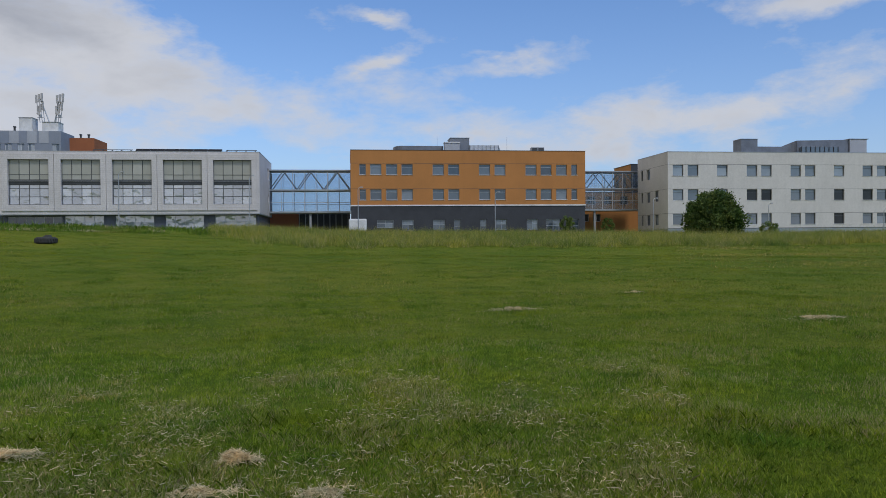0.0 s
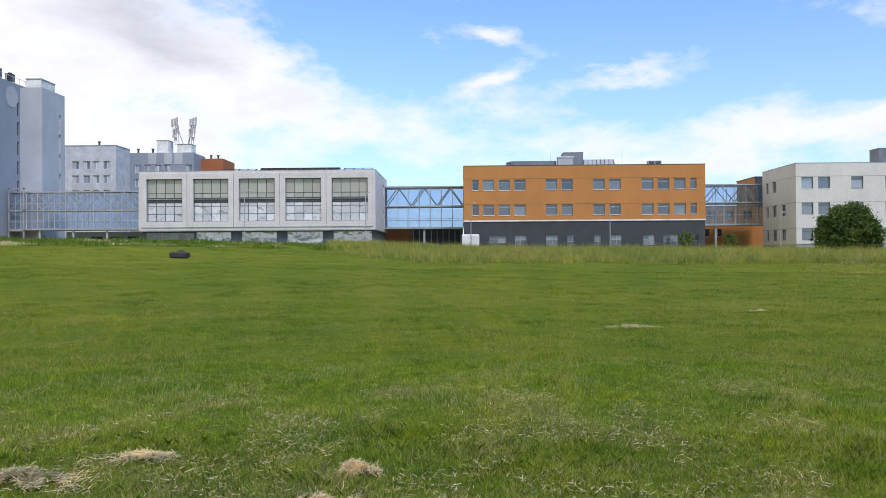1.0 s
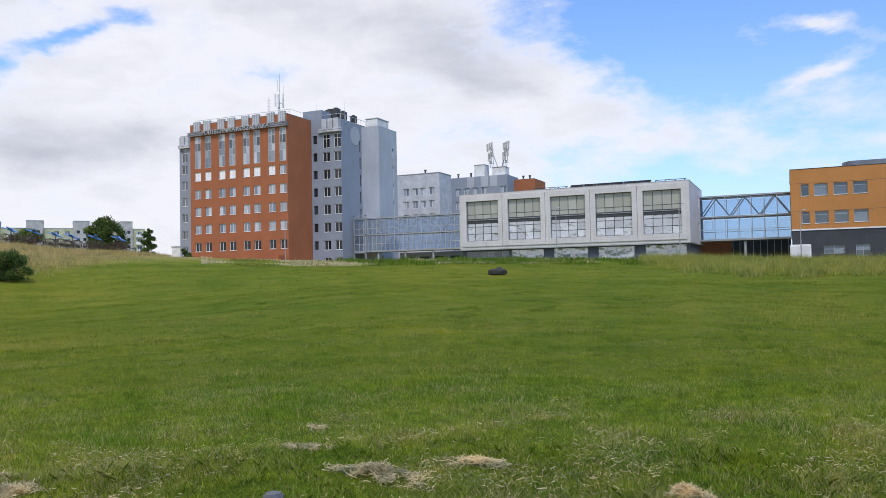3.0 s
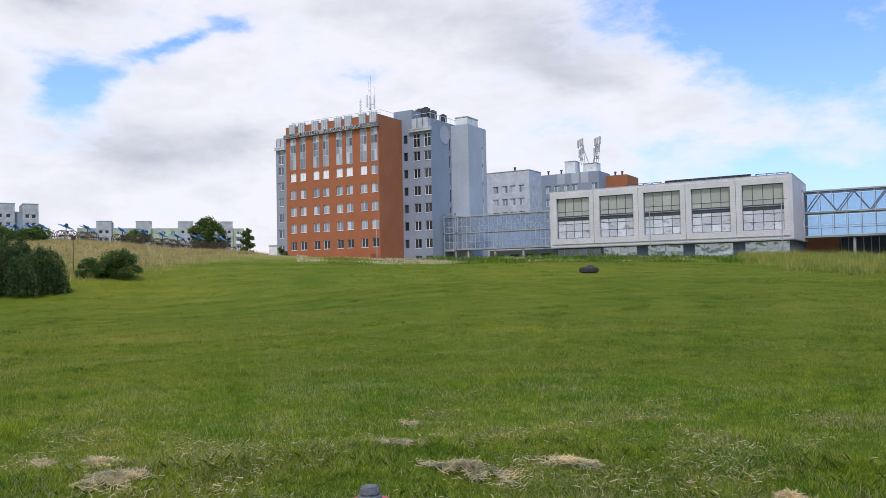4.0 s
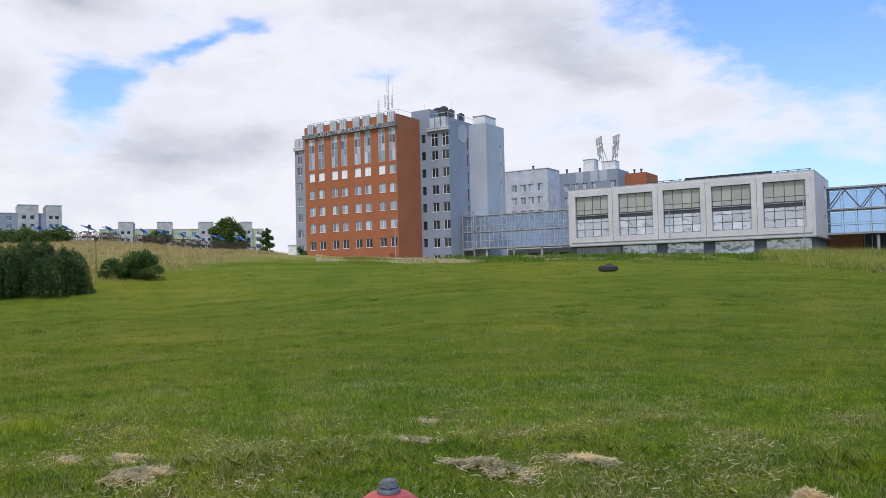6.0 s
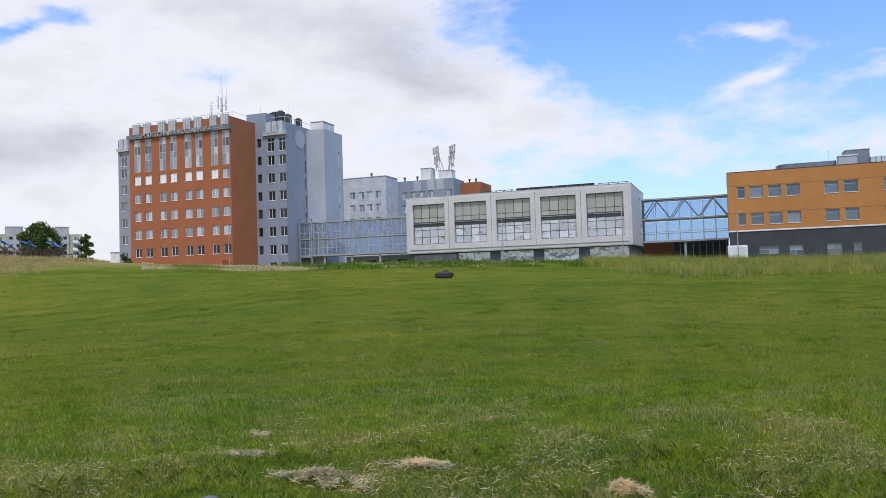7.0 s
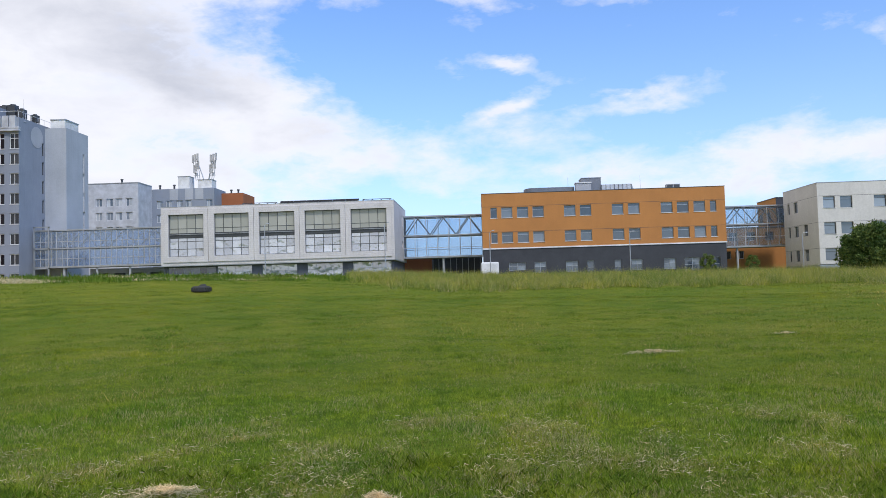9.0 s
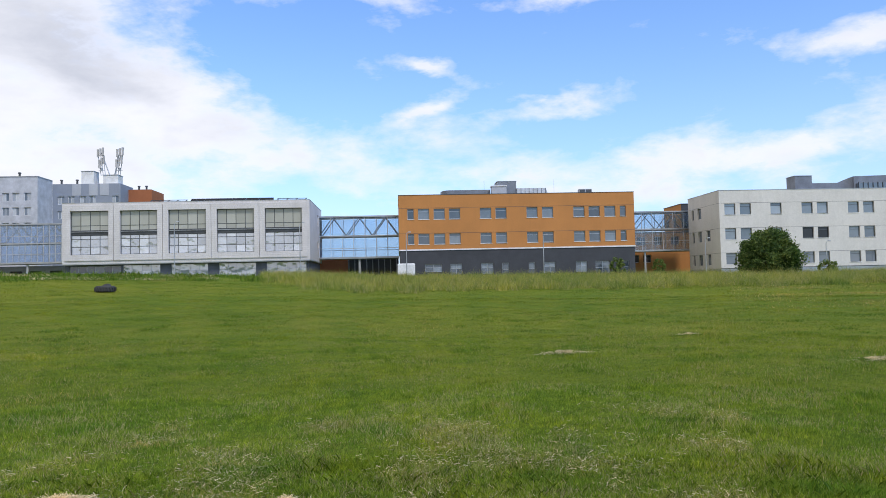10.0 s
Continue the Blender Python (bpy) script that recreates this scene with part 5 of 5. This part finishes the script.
def tractor_tyre():
    x, y = -19.2, 51.5
    z = gz(x, y)
    t = thing("tractor_tyre", (x, y, z), "worn black tractor tyre lying flat on the grass", "tyre")
    bm = bmesh.new()
    n, prof = 28, [(0.34, 0.08), (0.34, 0.36), (0.45, 0.43), (0.56, 0.41), (0.62, 0.33), (0.62, 0.1), (0.56, 0.02), (0.45, 0.0)]
    rings = [[bm.verts.new((x + r * math.cos(k * math.tau / n), y + r * math.sin(k * math.tau / n), z + h)) for r, h in prof] for k in range(n)]
    for k in range(n):
        for j in range(len(prof)):
            bm.faces.new((rings[k][j], rings[(k + 1) % n][j], rings[(k + 1) % n][(j + 1) % len(prof)], rings[k][(j + 1) % len(prof)]))
    part("carcass", bm, RUBBER, t)
    lug = mesh_of("lug", boxes((0.585, 0.665, -0.03, 0.03, 0.08, 0.36)))
    lug.materials.append(RUBBER)
    for k in range(22):
        part("lug", lug, None, t, m=Matrix.Rotation(k * math.tau / 22, 4, "Z") @ Matrix.Rotation(radians(25), 4, "X"))
    w = thing("dark_rubble", (x + 0.35, y + 0.3, z), "dark lump of rubble leaning in the tyre", "rubble")
    bm = bmesh.new()
    bmesh.ops.create_icosphere(bm, subdivisions=2, radius=0.5)
    for v in bm.verts:
        v.co = Vector((v.co.x * 0.9, v.co.y * 0.7, v.co.z * 0.75)) * (1 + 0.3 * noise.noise(v.co * 3)) * 0.72 + Vector((x + 0.12, y + 0.02, z + 0.3))
    part("lump", bm, RUBBER, w)


tractor_tyre()


def hydrant():
    x, y = -1.445, 1.735
    z = gz(x, y) - 0.004
    t = thing("fire_hydrant", (x, y, z), "red enamelled pillar hydrant with a grey hexagonal cap", "hydrant")
    bm = lathe(bmesh.new(), [(0.13, -0.05), (0.13, 0.05), (0.085, 0.07), (0.08, 0.6), (0.1, 0.62), (0.105, 0.8), (0.105, 0.93), (0.1, 0.97), (0.088, 1.005), (0.06, 1.025), (0.03, 1.03)], 32, (x, y, z))
    part("barrel", bm, RED, t)
    bm = lathe(bmesh.new(), [(0.034, 1.022), (0.035, 1.04), (0.031, 1.043)], 24, (x, y, z))
    part("collar", bm, CAPGREY, t, "grey collar")
    bm = rods(((x, y, z + 1.043), (x, y, z + 1.066), 0.033, 0.03), n=6)
    bmesh.ops.bevel(bm, geom=bm.edges[:], offset=0.005, segments=2, affect="EDGES")
    part("cap", bm, CAPGREY, t, "grey hexagonal cap")
    for s in (-1, 1):
        bm = rods(((x + s * 0.08, y, z + 0.72), (x + s * 0.17, y, z + 0.72), 0.05), n=16)
        part("outlet", bm, CAPGREY, t, "grey outlet cap")


hydrant()


def wheel_mesh():
    bm = bmesh.new()
    n, R = 20, 0.68
    for a, b, w in ((R, R - 0.08, 0.035), (0.12, 0.02, 0.09)):
        rings = [[bm.verts.new((r * math.cos(k * math.tau / n), h, r * math.sin(k * math.tau / n))) for r, h in ((a, -w), (a, w), (b, w), (b, -w))] for k in range(n)]
        for k in range(n):
            for j in range(4):
                bm.faces.new((rings[k][j], rings[(k + 1) % n][j], rings[(k + 1) % n][(j + 1) % 4], rings[k][(j + 1) % 4]))
    for k in range(10):
        w = k * math.tau / 10
        rod(bm, (0.1 * math.cos(w), 0, 0.1 * math.sin(w)), (0.62 * math.cos(w), 0, 0.62 * math.sin(w)), 0.025, n=5)
    me = mesh_of("wheel", bm)
    me.materials.append(RUST)
    return me


def wing_mesh():
    """A blue bird-like sail: two swept wings on a spindle body, with thickness."""
    bm = bmesh.new()
    for s in (-1, 1):
        q = [(0.45, 0, 0.02), (0.2, s * 0.15, 0.1), (-0.1, s * 1.0, 0.26), (-0.38, s * 1.1, 0.3), (-0.3, s * 0.15, 0.08)]
        top, low = [bm.verts.new((a, b, c + 0.03)) for a, b, c in q], [bm.verts.new((a, b, c - 0.03)) for a, b, c in q]
        bm.faces.new(top if s > 0 else top[::-1]), bm.faces.new(low[::-1] if s > 0 else low)
        for k in range(5):
            bm.faces.new((low[k], low[(k + 1) % 5], top[(k + 1) % 5], top[k]))
    rod(bm, (0.9, 0, -0.06), (0.2, 0, 0.0), 0.04, 0.13, 8)
    rod(bm, (0.2, 0, 0.0), (-1.0, 0, 0.12), 0.13, 0.04, 8)
    me = mesh_of("wings", bm)
    me.materials.append(BLUE)
    return me


def wagon():
    w = thing("wagon_sculpture", (0, 0, 0), "rusty wagon wheels on an axle carrying a blue winged sculpture", "sculpture", "wagon sculptures")
    wm = wheel_mesh()
    I = Matrix.Identity(4)
    for x in (-0.55, 0.55):
        for y in (-0.55, 0.55):
            part("wheel", wm, None, w, m=pose(x, y, 0.68))
    part("axle", rods(((-0.55, -0.6, 0.68), (-0.55, 0.6, 0.68), 0.05), ((0.55, -0.6, 0.68), (0.55, 0.6, 0.68), 0.05)), RUST, w, m=I)
    part("beam", rods(((-0.9, 0, 0.75), (2.0, 0, 0.55), 0.06, 0.045), ((-0.55, 0, 0.7), (0, 0, 1.35), 0.045), ((0.55, 0, 0.7), (0, 0, 1.35), 0.045), ((0, 0, 1.3), (0, 0, 1.75), 0.05)), RUST, w, m=I)
    part("small_wheel", wm, None, w, m=pose(2.0, 0, 0.38) @ Matrix.Diagonal((0.55, 0.55, 0.55, 1)))
    part("wings", wing_mesh(), None, w, "blue painted wings", m=pose(0, 0, 1.75, 0, 14, 0))
    return w


AZ = (60.4, 59.5, 58.8, 57.4, 56.1, 53.9, 52.6, 51.3, 50.3, 48.9, 47.4)
first = wagon()
for k, az in enumerate(AZ):
    x, y = polar(az, 103.5)
    m = pose(x, y, gz(x, y) - 0.02, 0, 0, az + (-12 if k % 3 else 14))
    if k == 0:
        first.matrix_basis = m
    else:
        copy_thing(first, m)
sx, sy = polar(57.0, 67)
sp = thing("signpost", (sx, sy, gz(sx, sy)), "thin dark post with a small box on the mound", "post")
part("pole", rods(((sx, sy, gz(sx, sy) - 0.1), (sx, sy, gz(sx, sy) + 2.6), 0.03, 0.025)), RUST, sp)
part("head", boxes((sx - 0.12, sx + 0.12, sy - 0.1, sy + 0.1, gz(sx, sy) + 2.4, gz(sx, sy) + 2.65)), RUST, sp)


# ---- grass ----
def blades(name, n, az0, az1, r0, r1, height, width, mat, lean=0.35, keep=None, label="", segments=2, base=None):
    """n blades spread evenly over a sector of the field, each a bent tapering strip."""
    if base is None:
        az = np.radians(rng.uniform(az0, az1, n))
        r = np.sqrt(rng.uniform(r0 * r0, r1 * r1, n))
        x, y = -r * np.sin(az), r * np.cos(az)
    else:
        x, y = base
    if keep is not None:
        ok = keep(x, y)
        x, y = x[ok], y[ok]
    n = len(x)
    z = ground_z(x, y) - 0.01
    c = 0.5 + 0.28 * np.sin(x * 1.9 + 2.3 * np.sin(y * 0.8)) * np.sin(y * 1.6 + 1.1 * np.sin(x * 0.7)) + 0.26 * np.sin(x * 4.7 + 1.9 * np.sin(y * 2.1 + 1)) * np.sin(y * 3.9 + 2.2 * np.sin(x * 1.3))
    tuft = 0.6 + 1.3 * np.clip(c, 0, 1) ** 2.5
    h = rng.uniform(height[0], height[1], n) * tuft
    w = rng.uniform(width[0], width[1], n) / 2
    t = rng.uniform(0, math.tau, n)
    side = np.stack([np.cos(t), np.sin(t), np.zeros(n)], 1) * w[:, None]
    b = rng.uniform(0, math.tau, n)
    bend = np.stack([np.cos(b), np.sin(b), np.zeros(n)], 1) * (h * rng.uniform(0.1, 1.0, n) * lean)[:, None]
    root, up = np.stack([x, y, z], 1), np.stack([np.zeros(n), np.zeros(n), h], 1)
    if segments == 1:
        co = np.stack([root - side, root + side, root + up + bend], 1)
        me = soup(name, co, 3, mat)
    else:
        mid = root + up * 0.6 + bend * 0.4
        tip = root + up + bend - up * 0.06
        co = np.stack([root - side, root + side, mid + side * 0.75, tip, mid - side * 0.75], 1)
        me = soup(name, co, 5, mat)
    return tagged(new(name, me), label, "grass", kind="stuff")


# hay heaps: place, half axes, height, stems
HEAPS = ((-0.87, 5.93, 0.16, 0.13, 0.09, 800), (-3.22, 5.46, 0.36, 0.22, 0.09, 1700), (-4.38, 6.08, 0.25, 0.18, 0.05, 500), (-6.27, 4.22, 0.24, 0.2, 0.06, 800),
         (-5.7, 3.95, 0.3, 0.26, 0.07, 1300), (-6.75, 4.0, 0.16, 0.12, 0.04, 250), (-2.62, 6.16, 0.3, 0.18, 0.04, 450), (-4.85, 7.05, 0.2, 0.14, 0.04, 220), (3.66, 16.94, 0.5, 0.25, 0.08, 700),
         (8.93, 13.64, 0.6, 0.25, 0.06, 600), (-1.0, 5.16, 0.3, 0.2, 0.04, 420), (-0.19, 5.02, 0.26, 0.16, 0.04, 300), (8.02, 20.97, 0.35, 0.15, 0.06, 200))


def off_heaps(x, y):
    keep = np.ones(len(x), bool)
    for hx, hy, rx, ry, *_ in HEAPS:
        keep &= ((x - hx) / rx) ** 2 + ((y - hy) / ry) ** 2 > rng.uniform(0.1, 0.9, len(x))
    return keep


blades("near_grass", 250000, -40, 70, 4.2, 7.6, (0.025, 0.085), (0.0018, 0.0045), GRASS, 1.1, off_heaps, label="short mown meadow grass with dry stems")
blades("near_meadow", 330000, -40, 70, 7.2, 12.5, (0.03, 0.085), (0.004, 0.0085), GRASS, 1.0, off_heaps, segments=1, label="short mown meadow grass with dry stems")
blades("surrounding_grass", 70000, -180, 180, 0.8, 14, (0.04, 0.12), (0.006, 0.014), GRASS, 0.9, lambda x, y: (np.hypot(x, y) < 4.3) | (np.abs(np.degrees(np.arctan2(-x, y)) - 15) > 55), "short meadow grass round the viewpoint", 1)
blades("middle_grass", 400000, -40, 70, 12, 23, (0.025, 0.07), (0.006, 0.012), MIDGRASS, 1.0, segments=1, label="short mown meadow grass with dry stems")
blades("field_grass", 320000, -40, 70, 22, 46, (0.025, 0.065), (0.014, 0.026), FIELD, 1.0, segments=1, label="short mown meadow grass further up the field")
blades("far_grass", 150000, -40, 70, 44, 75, (0.03, 0.085), (0.03, 0.055), FIELD, 0.9, segments=1, label="meadow grass below the crest", keep=lambda x, y: (np.degrees(np.arctan2(-x, y)) > 6) | (np.hypot(x, y) < 66))


def tall_zone(x, y):
    r, az = np.hypot(x, y), np.degrees(np.arctan2(-x, y))
    start = np.interp(az, (-40, -28, -16, -3, 7, 9), (68, 62, 58, 55, 54, 62)) + 1.5 * np.sin(az * 1.7) + 0.8 * np.sin(az * 5.1)
    return r > start + np.clip(az - 4, 0, 6) * 7 * rng.uniform(0, 1, len(r))


blades("tall_grass", 270000, -42, 10, 50, 107, (0.3, 0.8), (0.014, 0.036), TALL, 1.2, tall_zone, "tall unmown grass gone to seed in front of the buildings", 1)
blades("seed_stems", 70000, -42, 10, 50, 107, (0.6, 1.0), (0.01, 0.022), SEED, 1.0, tall_zone, "brownish seed stems standing over the tall grass", 1)
blades("dry_field_patch", 42000, -41, -24, 36, 62, (0.04, 0.11), (0.025, 0.05), DRYGRASS, 0.9, lambda x, y: np.sin(x * 0.31 + 0.4 * np.sin(y)) * np.sin(y * 0.7 + x * 0.15) + rng.normal(size=len(x)) * 0.8 > 0.75, "thin patch of dry brown grass in the meadow", 1)


def weeds(x, y):
    return np.sin(x * 0.55 + 1.3 * np.sin(y * 0.4)) * np.sin(y * 0.5 + x * 0.13) > 0.25


blades("rough_grass", 60000, 8, 40, 72, 106, (0.08, 0.26), (0.03, 0.06), CREST, 0.6, weeds, "patchy rough grass along the crest", 1)


def stem_zone(x, y):
    q = np.sin(x * 0.43 + 1.9 * np.sin(y * 0.21)) * np.sin(y * 0.37 + 1.4 * np.sin(x * 0.17 + 2))
    return q + rng.normal(size=len(x)) * 0.3 > 0.35


blades("dry_stems", 90000, -38, 66, 8, 34, (0.05, 0.14), (0.003, 0.009), DRYGRASS, 0.8, stem_zone, "thin dry stems standing in patches of the meadow", 1)


def mound_zone(x, y):
    az = np.degrees(np.arctan2(-x, y))
    return ground_z(x, y) > 1.8 + np.maximum(0, 55 - az) * 0.27 + rng.normal(size=len(x)) * 0.3


blades("mound_grass", 90000, 44, 72, 60, 106, (0.15, 0.4), (0.025, 0.05), STRAW2, 0.7, mound_zone, "long dry yellow grass on the mound", 1)


def dry_zone(x, y):
    r = np.hypot(x, y)
    q = np.array([noise.noise((a * 0.9, b * 0.9, 3.0)) + 0.5 * noise.noise((a * 2.6, b * 2.6, 7.0)) for a, b in zip(x, y)])
    return (q + rng.normal(size=len(x)) * 0.15 > -0.18 + (r - 5.0) * 0.11) & off_heaps(x, y)


blades("drying_grass", 170000, -25, 70, 4.2, 10.5, (0.03, 0.1), (0.003, 0.006), DRYGRASS, 1.2, dry_zone, "drying yellowed grass in patches close by", 1)
blades("crest_dry_grass", 70000, 13, 42, 74, 103, (0.1, 0.26), (0.03, 0.07), STRAW, 0.9, lambda x, y: np.sin(x * 0.21 + 1) * np.sin(y * 0.33 + x * 0.1) + rng.normal(size=len(x)) * 0.12 > 0.3, "patches of dry yellow grass along the crest", 1)


# ---- heaps of cut straw ----
def straw_heap(x, y, rx, ry, h, count):
    z = gz(x, y)
    t = thing("straw_heap", (x, y, z), "small heap of dry cut hay on the grass", "hay", "hay heaps")
    count = int(count * 2.2)
    u = rng.normal(size=(count, 2)) * 0.42
    w = np.arctan2(u[:, 1], u[:, 0])
    u *= (1 + 0.35 * np.sin(2 * w + x * 7) + 0.25 * np.sin(5 * w + y * 9))[:, None]
    rr = np.hypot(u[:, 0], u[:, 1])
    px, py = x + u[:, 0] * rx, y + u[:, 1] * ry
    pz = ground_z(px, py) + h * np.exp(-rr * rr * 1.8) * rng.uniform(0.3, 1.0, count) + 0.03
    ok = np.array([noise.noise((p * 6.0, q * 6.0, 1.0)) + 0.6 * noise.noise((p * 17.0, q * 17.0, 4.0)) for p, q in zip(px, py)]) > -0.12
    px, py, pz = px[ok], py[ok], pz[ok]
    count = len(px)
    a, tilt = rng.uniform(0, math.tau, count), rng.normal(size=count) * 0.3
    d = np.stack([np.cos(a) * np.cos(tilt), np.sin(a) * np.cos(tilt), np.sin(tilt)], 1) * rng.uniform(0.012, 0.06, (count, 1))
    s = np.stack([-np.sin(a), np.cos(a), rng.normal(size=count) * 0.5], 1) * rng.uniform(0.0012, 0.0024, (count, 1))
    c = np.stack([px, py, pz], 1)
    part("straw", soup("straw", np.stack([c - d - s, c + d - s, c + d + s, c - d + s], 1), 4, STRAW), None, t)["kind"] = "stuff"


def straw_litter(n):
    """Loose cut stems lying over the nearest, driest part of the field."""
    az, r = np.radians(rng.uniform(-25, 70, n)), np.sqrt(rng.uniform(16, 110, n))
    x, y = -r * np.sin(az), r * np.cos(az)
    ok = dry_zone(x, y)
    x, y = x[ok], y[ok]
    n = len(x)
    a, tilt = rng.uniform(0, math.tau, n), rng.normal(size=n) * 0.25
    d = np.stack([np.cos(a) * np.cos(tilt), np.sin(a) * np.cos(tilt), np.sin(tilt)], 1) * rng.uniform(0.008, 0.035, (n, 1))
    s = np.stack([-np.sin(a), np.cos(a), rng.normal(size=n) * 0.5], 1) * rng.uniform(0.001, 0.002, (n, 1))
    c = np.stack([x, y, ground_z(x, y) + rng.uniform(0.03, 0.09, n)], 1)
    tagged(new("straw_litter", soup("straw_litter", np.stack([c - d - s, c + d - s, c + d + s, c - d + s], 1), 4, STRAW)), "loose dry cut stems lying on the grass", "hay", kind="stuff")


straw_litter(38000)
for x, y, rx, ry, h, n in HEAPS:
    straw_heap(x, y, rx * 1.05, ry * 1.05, h * 0.9, n)


# ---- weeds ----
def weed_clump(count, spots, spread, height, width, name, mat, label):
    """Tufts of taller, coarser weeds."""
    xs, ys = [], []
    for x, y, f in spots:
        n = int(count * f)
        xs.append(x + rng.normal(size=n) * spread * f)
        ys.append(y + rng.normal(size=n) * spread * f)
    blades(name, 0, 0, 0, 0, 0, height, width, mat, 0.9, None, label, 2, (np.concatenate(xs), np.concatenate(ys)))


spots = [(2.57, 8.0, 1.0), (3.3, 9.0, 0.7), (-27.69, 30.63, 2.2), (-26.6, 31.2, 1.5)]
for k in range(110):
    r, az = math.sqrt(rng.uniform(30, 1600)), rng.uniform(-38, 68)
    spots.append((*polar(az, r), rng.uniform(0.35, 0.9) * (1 + r / 40)))
weed_clump(110, spots, 0.2, (0.04, 0.11), (0.007, 0.017), "weed_tufts", WEED, "scattered tufts of dark green weeds in the mown meadow")
spots = [(*polar(rng.uniform(8, 33), rng.uniform(72, 104)), rng.uniform(0.5, 1.6)) for _ in range(70)]
weed_clump(150, spots, 0.9, (0.22, 0.55), (0.03, 0.06), "crest_weeds", WEED, "clumps of rank weeds along the crest")
